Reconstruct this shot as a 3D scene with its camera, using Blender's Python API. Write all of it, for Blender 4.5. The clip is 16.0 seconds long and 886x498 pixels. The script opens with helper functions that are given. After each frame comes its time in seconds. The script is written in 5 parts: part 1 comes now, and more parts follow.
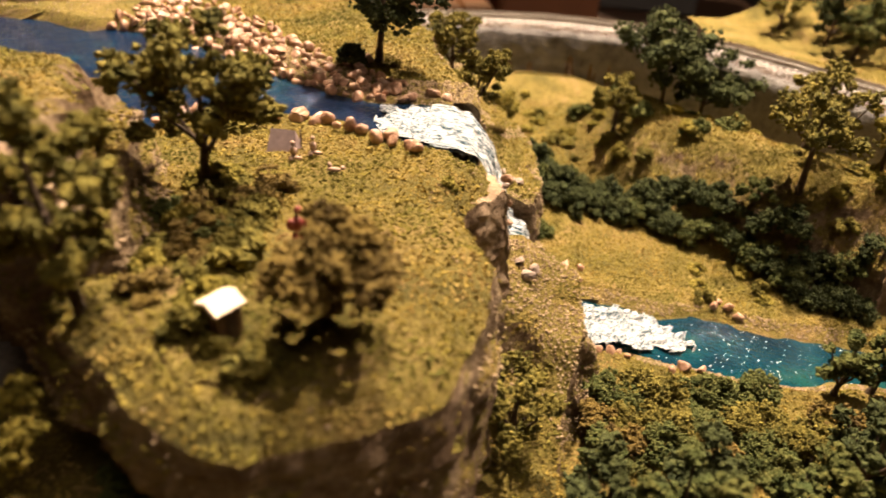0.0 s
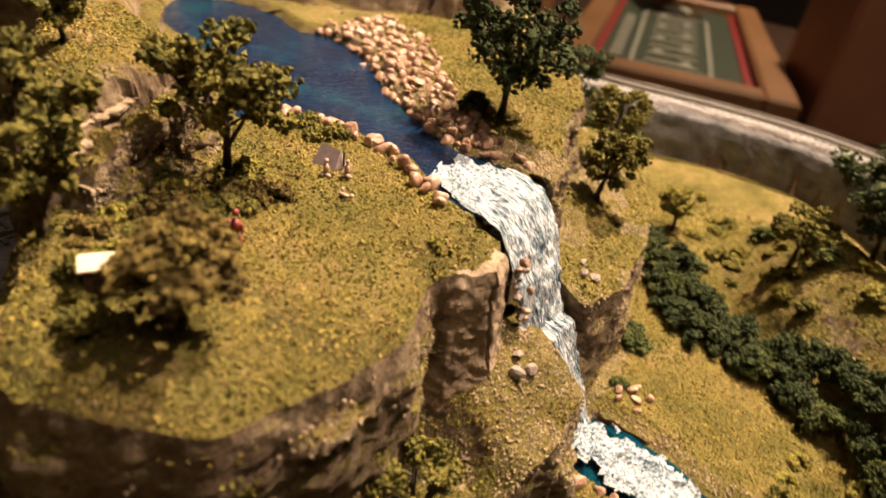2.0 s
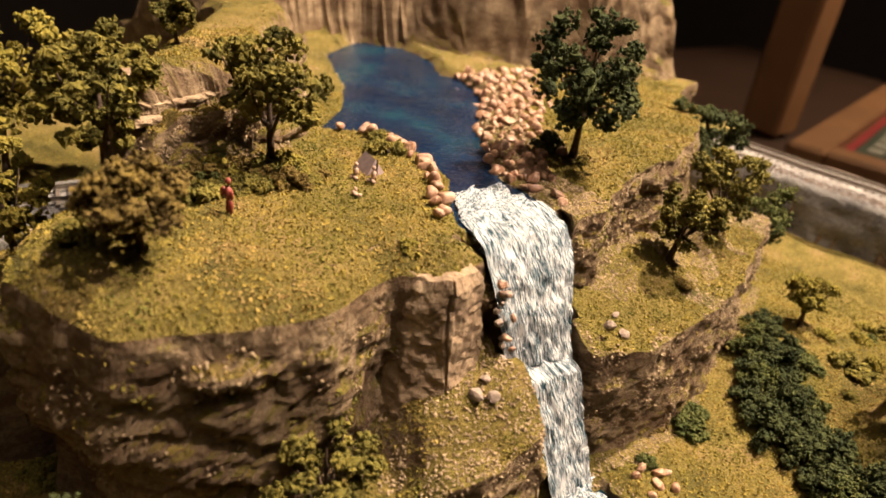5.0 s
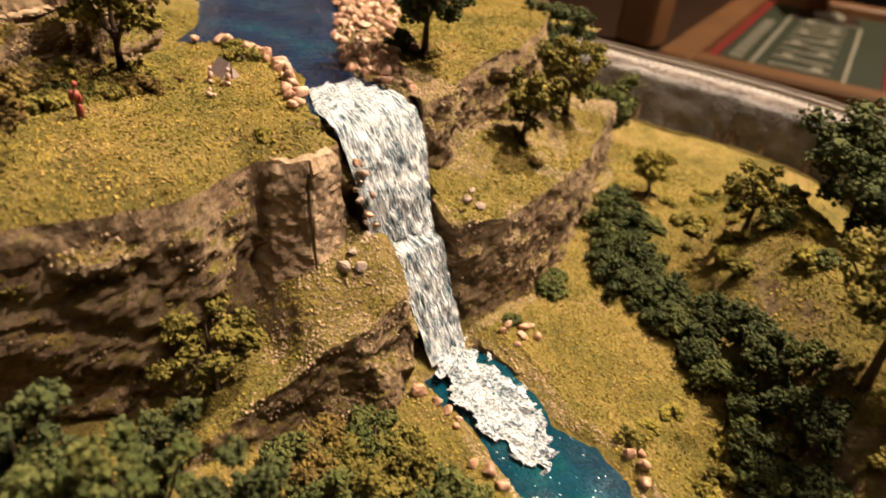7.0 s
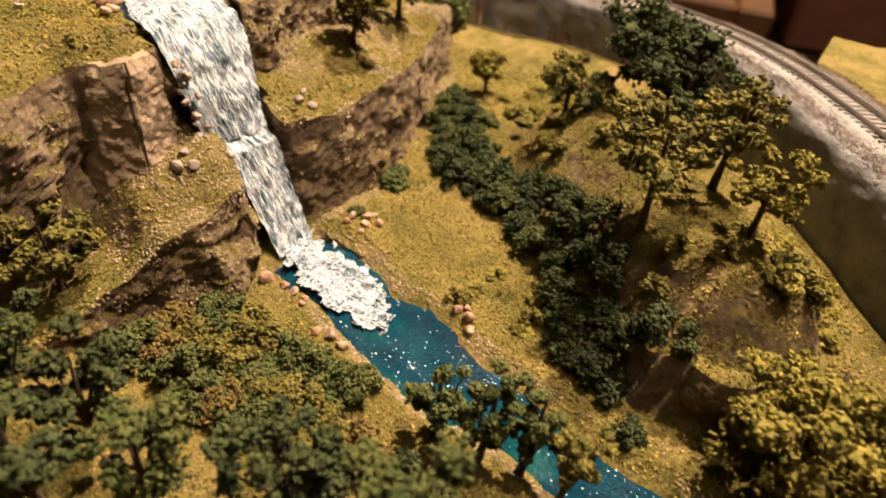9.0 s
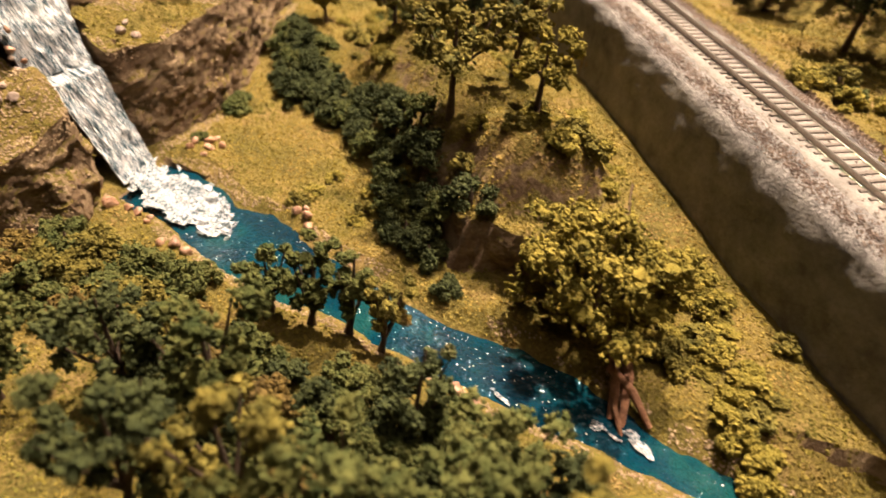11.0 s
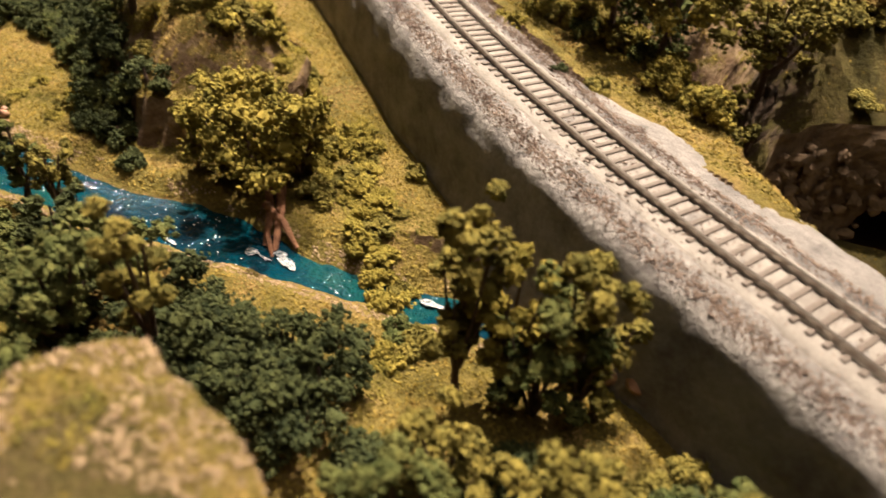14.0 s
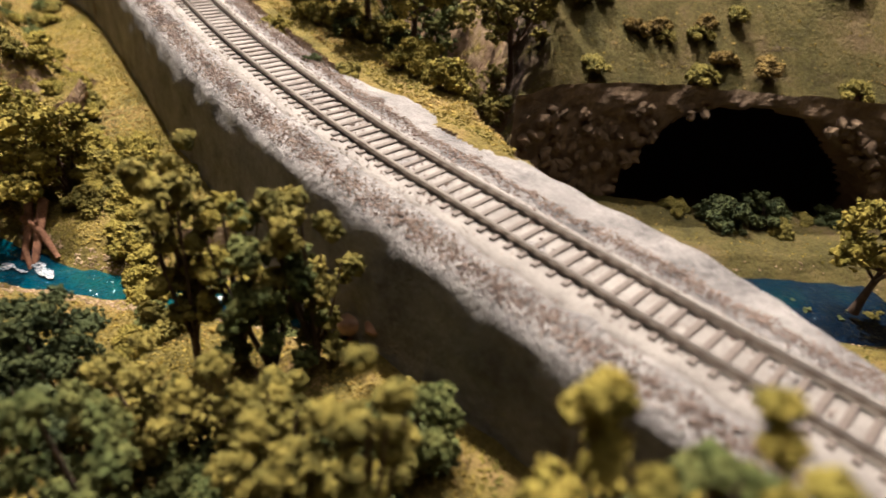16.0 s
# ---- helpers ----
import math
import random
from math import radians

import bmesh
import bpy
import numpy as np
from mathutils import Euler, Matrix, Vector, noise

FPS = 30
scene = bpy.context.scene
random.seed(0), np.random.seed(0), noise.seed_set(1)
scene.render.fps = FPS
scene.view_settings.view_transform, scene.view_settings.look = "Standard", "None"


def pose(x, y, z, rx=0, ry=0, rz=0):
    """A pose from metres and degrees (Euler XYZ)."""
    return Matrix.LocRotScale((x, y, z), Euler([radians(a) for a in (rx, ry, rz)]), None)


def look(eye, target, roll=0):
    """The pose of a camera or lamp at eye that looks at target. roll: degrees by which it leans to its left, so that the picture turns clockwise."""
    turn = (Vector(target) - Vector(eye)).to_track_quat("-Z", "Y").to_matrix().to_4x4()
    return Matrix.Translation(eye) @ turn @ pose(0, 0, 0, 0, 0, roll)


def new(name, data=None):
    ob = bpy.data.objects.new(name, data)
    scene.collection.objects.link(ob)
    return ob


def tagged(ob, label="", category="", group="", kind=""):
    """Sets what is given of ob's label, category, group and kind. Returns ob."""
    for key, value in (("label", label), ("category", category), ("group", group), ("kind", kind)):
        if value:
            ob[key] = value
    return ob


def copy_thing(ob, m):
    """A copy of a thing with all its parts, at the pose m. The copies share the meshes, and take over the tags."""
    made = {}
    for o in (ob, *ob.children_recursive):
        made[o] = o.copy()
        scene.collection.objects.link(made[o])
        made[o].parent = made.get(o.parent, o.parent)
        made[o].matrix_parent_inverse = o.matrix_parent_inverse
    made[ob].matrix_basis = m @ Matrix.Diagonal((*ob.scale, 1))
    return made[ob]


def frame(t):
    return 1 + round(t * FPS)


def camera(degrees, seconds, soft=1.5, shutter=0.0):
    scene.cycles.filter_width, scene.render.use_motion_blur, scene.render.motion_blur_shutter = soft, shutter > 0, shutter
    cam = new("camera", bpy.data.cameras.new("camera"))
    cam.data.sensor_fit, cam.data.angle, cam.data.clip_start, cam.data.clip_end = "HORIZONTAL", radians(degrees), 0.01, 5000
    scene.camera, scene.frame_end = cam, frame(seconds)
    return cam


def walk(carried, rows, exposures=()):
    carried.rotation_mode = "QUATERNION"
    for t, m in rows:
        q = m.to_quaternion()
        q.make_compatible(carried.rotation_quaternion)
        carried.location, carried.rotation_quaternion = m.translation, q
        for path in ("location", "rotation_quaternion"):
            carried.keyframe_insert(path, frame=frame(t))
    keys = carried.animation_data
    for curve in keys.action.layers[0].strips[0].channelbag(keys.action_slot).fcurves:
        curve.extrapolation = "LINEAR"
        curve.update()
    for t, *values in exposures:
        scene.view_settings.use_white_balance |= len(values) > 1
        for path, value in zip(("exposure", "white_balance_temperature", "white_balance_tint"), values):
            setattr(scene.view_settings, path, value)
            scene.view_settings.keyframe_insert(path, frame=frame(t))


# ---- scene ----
# The world is a model landscape on a table: lengths below are written in millimetres and turned into metres by MM.
MM = 0.001
cam = camera(68.0, 16.0, soft=1.6, shutter=0.4)
cam.data.dof.use_dof, cam.data.dof.focus_distance, cam.data.dof.aperture_fstop = True, 0.17, 14.0
METRES, EYE, TILT, LEAN, TURN = 0.348, 0.135, -33.5, -2.9, 0.0
ROWS = [
    (0.0, 0.0, 0.0, 0.0, 0.0, 0.0, -0.0),
    (0.5, 0.0493, 0.0086, 0.0076, 1.39, 0.51, -1.04),
    (1.0, 0.082, 0.0189, 0.0262, 6.48, 1.29, -6.73),
    (1.5, 0.1185, 0.028, 0.0143, 16.38, 0.46, -13.94),
    (2.0, 0.1677, 0.0543, 0.0412, 23.31, -0.09, -20.52),
    (2.5, 0.2166, 0.0758, 0.0572, 35.14, -2.2, -26.16),
    (3.0, 0.2477, 0.1059, 0.0705, 42.64, -3.42, -30.03),
    (5.5, 0.3284, 0.1427, 0.0692, 46.44, -3.5, -30.58),
    (6.0, 0.3454, 0.1451, 0.0627, 42.61, -3.48, -28.51),
    (6.5, 0.3594, 0.1448, 0.0584, 40.4, -3.67, -27.07),
    (7.0, 0.381, 0.1443, 0.0518, 37.35, -4.1, -24.99),
    (7.5, 0.4015, 0.143, 0.0488, 35.04, -4.55, -23.65),
    (8.0, 0.4207, 0.142, 0.0459, 32.43, -5.11, -22.91),
    (10.5, 0.544, 0.1221, 0.0279, 22.27, -7.11, -15.56),
    (11.0, 0.571, 0.12, 0.018, 20.26, -7.44, -14.26),
    (11.5, 0.5993, 0.1208, 0.0152, 18.74, -7.59, -13.51),
    (12.0, 0.6231, 0.1201, 0.0164, 17.53, -7.33, -12.87),
    (12.5, 0.6555, 0.1159, 0.0172, 15.51, -6.87, -11.09),
    (13.0, 0.7069, 0.0995, 0.008, 13.74, -6.6, -9.83),
    (13.5, 0.7443, 0.0864, -0.0042, 11.75, -6.93, -8.81),
    (14.0, 0.7816, 0.0845, -0.0236, 9.99, -8.57, -9.13),
    (14.5, 0.8092, 0.0901, -0.0378, 7.94, -6.65, -6.83),
    (15.0, 0.8431, 0.0911, -0.0559, 5.68, -5.58, -4.66),
    (15.5, 0.8782, 0.0844, -0.0643, 3.98, -3.89, -3.17),
    (16.0, 0.9047, 0.0813, -0.0755, 2.16, -2.49, -2.65),
]
walk(cam, [(t, pose(0, 0, EYE, TILT, LEAN, TURN) @ pose(METRES * x, METRES * y, METRES * z, 90 + pitch, roll, yaw)) for t, x, y, z, yaw, pitch, roll in ROWS],
     [(0.0, 0.22, 6480, 12), (3.0, -0.12, 6260, 11), (8.0, -0.12, 6330, 11), (12.0, 0.15, 6280, 13), (14.5, 0.1, 5720, 8), (16.0, 0.12, 5270, 9)])

# ---- light ----
world = bpy.data.worlds.new("room_air")
scene.world = world
world.use_nodes = True
world.node_tree.nodes["Background"].inputs[0].default_value = (1.0, 0.62, 0.32, 1)
world.node_tree.nodes["Background"].inputs[1].default_value = 0.19
scene.view_settings.exposure = 0.0


def spot_lamp(name, place, target, watts, colour, radius, size=70):
    data = bpy.data.lights.new(name, "SPOT")
    data.energy, data.color, data.shadow_soft_size = watts, colour, radius
    data.spot_size, data.spot_blend = radians(size), 0.6
    ob = new(name, data)
    ob.matrix_world = look([v * MM for v in place], [v * MM for v in target])
    return tagged(ob, "warm unseen spotlight above the model landscape or added over the table", "lamp")


spot_lamp("ceiling_spotlight", (50, 640, 900), (70, 150, 30), 168.0, (1.0, 0.775, 0.53), 0.016)
spot_lamp("ceiling_spotlight", (330, 440, 980), (190, 160, 20), 80.0, (1.0, 0.775, 0.575), 0.018)
# soft fill added overhead to lift the black shadows; no fitting is known there
data = bpy.data.lights.new("overhead_fill", "AREA")
data.energy, data.color, data.shape, data.size, data.size_y = 13.0, (1.0, 0.76, 0.52), "RECTANGLE", 1.2, 1.2
ob = tagged(new("overhead_fill", data), "unseen warm fill light added overhead to lift the shadows", "lamp")
ob.matrix_world = look((0.38, 0.02, 1.65), (0.12, 0.22, 0.0))
# extra lamp added only to brighten the sign and table behind the layout
spot_lamp("added_table_fill", (100, 1350, 900), (-80, 1180, -100), 48.0, (1.0, 0.76, 0.5), 0.03, 80)

# ---- materials ----


def material(name, rough=0.85, metal=0.0):
    m = bpy.data.materials.new(name)
    m.use_nodes = True
    nt = m.node_tree
    b = nt.nodes["Principled BSDF"]
    b.inputs["Roughness"].default_value, b.inputs["Metallic"].default_value = rough, metal
    return m, nt, b


def node(nt, kind, **values):
    n = nt.nodes.new(kind)
    for key, value in values.items():
        n.inputs[key].default_value = value
    return n


def coords(nt, scale):
    """Object coordinates turned into millimetres and scaled."""
    c = nt.nodes.new("ShaderNodeTexCoord")
    m = nt.nodes.new("ShaderNodeMapping")
    m.inputs["Scale"].default_value = [1000 * s for s in scale] if isinstance(scale, tuple) else (1000 * scale,) * 3
    nt.links.new(c.outputs["Object"], m.inputs["Vector"])
    return m.outputs["Vector"]


def noise_of(nt, scale, detail=5.0, rough=0.6, distortion=0.0):
    n = node(nt, "ShaderNodeTexNoise", Scale=1.0, Detail=detail, Roughness=rough, Distortion=distortion)
    nt.links.new(coords(nt, scale), n.inputs["Vector"])
    return n.outputs["Fac"]


def ramp(nt, fac, stops):
    r = nt.nodes.new("ShaderNodeValToRGB")
    el = r.color_ramp.elements
    while len(el) < len(stops):
        el.new(0.5)
    for e, (p, c) in zip(el, stops):
        e.position, e.color = p, (*c, 1)
    nt.links.new(fac, r.inputs["Fac"])
    return r.outputs["Color"]


def mixed(nt, fac, a, b, blend="MIX"):
    m = nt.nodes.new("ShaderNodeMix")
    m.data_type, m.blend_type = "RGBA", blend
    for sock, v in ((m.inputs["Factor"], fac), (m.inputs["A"], a), (m.inputs["B"], b)):
        if isinstance(v, bpy.types.NodeSocket):
            nt.links.new(v, sock)
        elif isinstance(v, tuple):
            sock.default_value = (*v, 1)
        else:
            sock.default_value = v
    return m.outputs["Result"]


def bumped(nt, b, fac, height, strength=1.0):
    n = node(nt, "ShaderNodeBump", Strength=strength, Distance=height * MM)
    nt.links.new(fac, n.inputs["Height"])
    nt.links.new(n.outputs["Normal"], b.inputs["Normal"])


def stone_like(name, stops, scale=0.25, fine=1.6, rough=0.85, height=0.5, per_object=0.25):
    m, nt, b = material(name, rough)
    col = ramp(nt, noise_of(nt, scale, 8, 0.65), stops)
    grain = noise_of(nt, fine, 4, 0.7)
    col = mixed(nt, 0.35, col, ramp(nt, grain, [(0.3, (0.25, 0.25, 0.25)), (0.7, (1.0, 1.0, 1.0))]), "MULTIPLY")
    if per_object:
        info = nt.nodes.new("ShaderNodeObjectInfo")
        col = mixed(nt, per_object, col, ramp(nt, info.outputs["Random"], [(0, (0.45, 0.36, 0.28)), (0.5, (0.9, 0.75, 0.6)), (1, (1, 0.95, 0.85))]), "MULTIPLY")
    nt.links.new(col, b.inputs["Base Color"])
    bumped(nt, b, noise_of(nt, fine * 0.8, 6, 0.7), height)
    return m


def foliage(name, dark, mid, light):
    m, nt, b = material(name, 0.95)
    geo = nt.nodes.new("ShaderNodeNewGeometry")
    col = ramp(nt, geo.outputs["Random Per Island"], [(0.0, dark), (0.5, mid), (1.0, light)])
    col = mixed(nt, 0.55, col, ramp(nt, noise_of(nt, 0.12, 3), [(0.35, dark), (0.65, light)]))
    info = nt.nodes.new("ShaderNodeObjectInfo")
    col = mixed(nt, 0.4, col, ramp(nt, info.outputs["Random"], [(0, (0.7, 0.72, 0.6)), (1, (1, 1, 1))]), "MULTIPLY")
    nt.links.new(col, b.inputs["Base Color"])
    b.inputs["Specular IOR Level"].default_value = 0.15
    bumped(nt, b, noise_of(nt, 2.5, 3), 0.5)
    return m


LEAF = {
    "yellow": foliage("yellow_foliage", (0.075, 0.07, 0.013), (0.17, 0.142, 0.024), (0.29, 0.228, 0.046)),
    "olive": foliage("olive_foliage", (0.045, 0.046, 0.012), (0.115, 0.098, 0.021), (0.215, 0.173, 0.038)),
    "green": foliage("green_foliage", (0.03, 0.045, 0.014), (0.066, 0.078, 0.024), (0.122, 0.12, 0.035)),
    "dark": foliage("dark_foliage", (0.018, 0.026, 0.011), (0.038, 0.048, 0.018), (0.075, 0.083, 0.028)),
    "brown": foliage("dry_foliage", (0.06, 0.04, 0.015), (0.12, 0.085, 0.025), (0.2, 0.14, 0.035)),
}
BARK = stone_like("bark", [(0.3, (0.035, 0.02, 0.01)), (0.7, (0.11, 0.065, 0.035))], 0.6, 2.5)
DRIFTWOOD = stone_like("driftwood", [(0.3, (0.12, 0.05, 0.025)), (0.7, (0.34, 0.17, 0.09))], 0.5, 2.0)
STONE = stone_like("river_stone", [(0.3, (0.20, 0.105, 0.065)), (0.5, (0.38, 0.235, 0.165)), (0.7, (0.52, 0.37, 0.28))], 0.45, 1.5, 0.4, 0.35, 0.6)
GREY_STONE = stone_like("grey_stone", [(0.3, (0.16, 0.12, 0.1)), (0.7, (0.36, 0.28, 0.23))], 0.4, 1.5, 0.7, 0.3)
CLIFF = stone_like("cliff_rock", [(0.25, (0.13, 0.08, 0.045)), (0.5, (0.27, 0.185, 0.115)), (0.75, (0.42, 0.31, 0.2))], 0.12, 1.2, 0.9, 0.7, 0)
# cliff rock in darker stops, so the shadow on the cave wall is coloured in
SHADED_ROCK = stone_like("shaded_cave_rock", [(0.25, (0.06, 0.038, 0.02)), (0.5, (0.15, 0.10, 0.055)), (0.75, (0.26, 0.18, 0.105))], 0.12, 1.2, 0.95, 0.9, 0)
PLASTER = stone_like("grey_plaster", [(0.32, (0.10, 0.092, 0.092)), (0.48, (0.21, 0.195, 0.19)), (0.66, (0.29, 0.27, 0.26))], 0.09, 0.7, 0.9, 1.7, 0)
BALLAST = stone_like("ballast", [(0.35, (0.12, 0.082, 0.065)), (0.65, (0.26, 0.195, 0.16))], 0.1, 1.6, 0.9, 0.6, 0)


def turf_material():
    m, nt, b = material("loose_turf", 0.95)
    b.inputs["Specular IOR Level"].default_value = 0.15
    geo = nt.nodes.new("ShaderNodeNewGeometry")
    col = ramp(nt, noise_of(nt, 0.05, 5, 0.65), [(0.34, (0.095, 0.092, 0.02)), (0.46, (0.17, 0.138, 0.028)), (0.56, (0.23, 0.168, 0.04)), (0.66, (0.27, 0.185, 0.075))])
    col = mixed(nt, 0.6, col, ramp(nt, geo.outputs["Random Per Island"], [(0.0, (0.5, 0.5, 0.45)), (0.5, (0.9, 0.9, 0.9)), (1.0, (1.25, 1.22, 1.1))]), "MULTIPLY")
    nt.links.new(col, b.inputs["Base Color"])
    return m


def ground_material(name="ground_scenery", tint=(1.0, 1.0, 1.0)):
    """Turf on the flatter ground, bare cast rock where it is steep."""
    m, nt, b = material(name, 0.95)
    b.inputs["Specular IOR Level"].default_value = 0.2
    grass = ramp(nt, noise_of(nt, 0.06, 6, 0.7), [(0.3, (0.085, 0.074, 0.02)), (0.45, (0.16, 0.128, 0.03)), (0.56, (0.215, 0.162, 0.044)), (0.68, (0.265, 0.18, 0.075))])
    grass = mixed(nt, 0.7, grass, ramp(nt, noise_of(nt, 1.1, 3, 0.7), [(0.35, (0.38, 0.36, 0.3)), (0.62, (1.0, 1.0, 1.0))]), "MULTIPLY")
    rock = ramp(nt, noise_of(nt, (0.07, 0.07, 0.16), 9, 0.7), [(0.25, (0.07, 0.042, 0.024)), (0.45, (0.19, 0.125, 0.075)), (0.6, (0.31, 0.225, 0.14)), (0.78, (0.46, 0.36, 0.24))])
    rock = mixed(nt, 0.5, rock, ramp(nt, noise_of(nt, 0.8, 5, 0.75), [(0.35, (0.3, 0.27, 0.24)), (0.6, (1.0, 1.0, 1.0))]), "MULTIPLY")
    geo = nt.nodes.new("ShaderNodeNewGeometry")
    sep = nt.nodes.new("ShaderNodeSeparateXYZ")
    nt.links.new(geo.outputs["True Normal"], sep.inputs[0])
    add = nt.nodes.new("ShaderNodeMath")
    add.operation = "MULTIPLY_ADD"
    nt.links.new(noise_of(nt, 0.35, 6, 0.7), add.inputs[0])
    add.inputs[1].default_value = 0.5
    nt.links.new(sep.outputs["Z"], add.inputs[2])
    steep = ramp(nt, add.outputs[0], [(0.71, (0, 0, 0)), (0.91, (1, 1, 1))])
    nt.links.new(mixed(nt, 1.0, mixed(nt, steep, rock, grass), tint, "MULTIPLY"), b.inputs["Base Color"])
    bumped(nt, b, noise_of(nt, 0.7, 7, 0.75), 1.7)
    return m


GROUND = ground_material()
# the same ground at half brightness: the dim light there is put into the tint
DIM_GROUND = ground_material("dimmed_hillside", (0.5, 0.53, 0.6))


def water_material(name, stops):
    m, nt, b = material(name, 0.03)
    col = ramp(nt, noise_of(nt, 0.04, 4, 0.6), stops)
    nt.links.new(col, b.inputs["Base Color"])
    b.inputs["IOR"].default_value = 1.45
    bumped(nt, b, noise_of(nt, 0.7, 3, 0.55), 1.0)
    b.inputs["Specular IOR Level"].default_value = 0.35
    return m


def foam_material(name, white, stretch, across=1.6):
    """Gloss-coated white water, streaked along the flow: u runs across it and v along it."""
    m, nt, b = material(name, 0.22)
    uv = nt.nodes.new("ShaderNodeUVMap")
    mp = nt.nodes.new("ShaderNodeMapping")
    mp.inputs["Scale"].default_value = (across, stretch, 1)
    nt.links.new(uv.outputs["UV"], mp.inputs["Vector"])
    n = node(nt, "ShaderNodeTexNoise", Scale=1.0, Detail=6.0, Roughness=0.65, Distortion=0.6)
    nt.links.new(mp.outputs["Vector"], n.inputs["Vector"])
    wide = node(nt, "ShaderNodeTexNoise", Scale=0.16, Detail=3.0, Roughness=0.5)
    nt.links.new(uv.outputs["UV"], wide.inputs["Vector"])
    sum_ = nt.nodes.new("ShaderNodeMath")
    sum_.operation = "MULTIPLY_ADD"
    nt.links.new(wide.outputs["Fac"], sum_.inputs[0])
    sum_.inputs[1].default_value = 0.3
    nt.links.new(n.outputs["Fac"], sum_.inputs[2])
    col = ramp(nt, sum_.outputs[0], [(white, (0.025, 0.065, 0.09)), (white + 0.10, (0.29, 0.34, 0.39)), (white + 0.20, (0.76, 0.77, 0.79))])
    nt.links.new(col, b.inputs["Base Color"])
    bumped(nt, b, n.outputs["Fac"], 1.6)
    return m


WATER = water_material("stream_water", [(0.3, (0.002, 0.009, 0.02)), (0.52, (0.001, 0.024, 0.04)), (0.7, (0.006, 0.045, 0.042))])
DEEP_WATER = water_material("deep_water", [(0.35, (0.004, 0.009, 0.026)), (0.55, (0.004, 0.015, 0.04)), (0.72, (0.005, 0.036, 0.055))])
# stream water darkened: the shade below the cave is put into its colour
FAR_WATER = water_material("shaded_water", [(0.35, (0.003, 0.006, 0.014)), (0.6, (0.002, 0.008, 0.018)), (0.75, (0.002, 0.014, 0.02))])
FOAM = foam_material("white_water", 0.53, 1.1, 1.9)
FALL = foam_material("falling_water", 0.54, 0.30, 2.3)


def plain(name, colour, rough=0.6, metal=0.0, vary=0.25, scale=0.02):
    m, nt, b = material(name, rough, metal)
    col = mixed(nt, vary, colour, ramp(nt, noise_of(nt, scale, 5), [(0.3, (0.35, 0.35, 0.35)), (0.7, (1, 1, 1))]), "MULTIPLY")
    nt.links.new(col, b.inputs["Base Color"])
    return m


RAIL = plain("nickel_rail", (0.42, 0.38, 0.34), 0.28, 1.0, 0.3, 0.3)
TIE = plain("tie_plastic", (0.085, 0.066, 0.055), 0.7, 0, 0.4, 0.8)
WOOD = plain("warm_wood", (0.33, 0.16, 0.07), 0.45, 0, 0.5, 0.01)
DARK_WOOD = plain("dark_wood", (0.06, 0.03, 0.018), 0.5, 0, 0.4, 0.01)
SIGN_GREEN = plain("sign_green", (0.055, 0.07, 0.045), 0.5)
SIGN_RED = plain("sign_red", (0.3, 0.03, 0.03), 0.5)
SIGN_PALE = plain("sign_pale", (0.42, 0.40, 0.33), 0.5)
WALL_PAINT = plain("room_wall_paint", (0.10, 0.08, 0.07), 0.9)

# ---- mesh helpers ----


def mesh_object(name, verts, faces, mat, parent=None, label="", smooth=False, uvs=None):
    """One mesh from points in millimetres."""
    me = bpy.data.meshes.new(name)
    v = np.asarray(verts, dtype=float) * MM
    me.from_pydata(v.tolist(), [], faces)
    if uvs is not None:
        layer = me.uv_layers.new(name="UVMap")
        idx = np.zeros(len(me.loops), dtype=np.int32)
        me.loops.foreach_get("vertex_index", idx)
        layer.data.foreach_set("uv", np.asarray(uvs, dtype=np.float32)[idx].ravel())
    if smooth:
        me.polygons.foreach_set("use_smooth", [True] * len(me.polygons))
    me.materials.append(mat)
    me.update()
    ob = new(name, me)
    if parent is not None:
        ob.parent = parent
    if label:
        ob["label"] = label
    return ob


def part(name, bm, mat, parent=None, label=""):
    """One bmesh, in millimetres, as one mesh object."""
    me = bpy.data.meshes.new(name)
    bmesh.ops.scale(bm, vec=(MM, MM, MM), verts=bm.verts)
    bm.to_mesh(me)
    bm.free()
    me.materials.append(mat)
    ob = new(name, me)
    if parent is not None:
        ob.parent = parent
    if label:
        ob["label"] = label
    return ob


def box(bm, cx, cy, cz, sx, sy, sz, turn=None, bevel=0.0):
    made = bmesh.ops.create_cube(bm, size=1.0)["verts"]
    m = Matrix.Translation((cx, cy, cz)) @ (turn or Matrix()) @ Matrix.Diagonal((sx, sy, sz, 1))
    bmesh.ops.transform(bm, matrix=m, verts=made)
    if bevel:
        edges = list({e for v in made for e in v.link_edges})
        bmesh.ops.bevel(bm, geom=edges, offset=bevel, segments=1, affect="EDGES")


ICO = bmesh.new()
bmesh.ops.create_icosphere(ICO, subdivisions=2, radius=1.0)
ICO_V = np.array([v.co[:] for v in ICO.verts])
ICO_F = np.array([[v.index for v in f.verts] for f in ICO.faces])
ICO.free()
ICO = bmesh.new()
bmesh.ops.create_icosphere(ICO, subdivisions=1, radius=1.0)
ICO1_V = np.array([v.co[:] for v in ICO.verts])
ICO1_F = np.array([[v.index for v in f.verts] for f in ICO.faces])
ICO.free()
OCT_V = np.array([(1, 0, 0), (-1, 0, 0), (0, 1, 0), (0, -1, 0), (0, 0, 1), (0, 0, -1)], dtype=float)
OCT_F = np.array([(0, 2, 4), (2, 1, 4), (1, 3, 4), (3, 0, 4), (2, 0, 5), (1, 2, 5), (3, 1, 5), (0, 3, 5)])


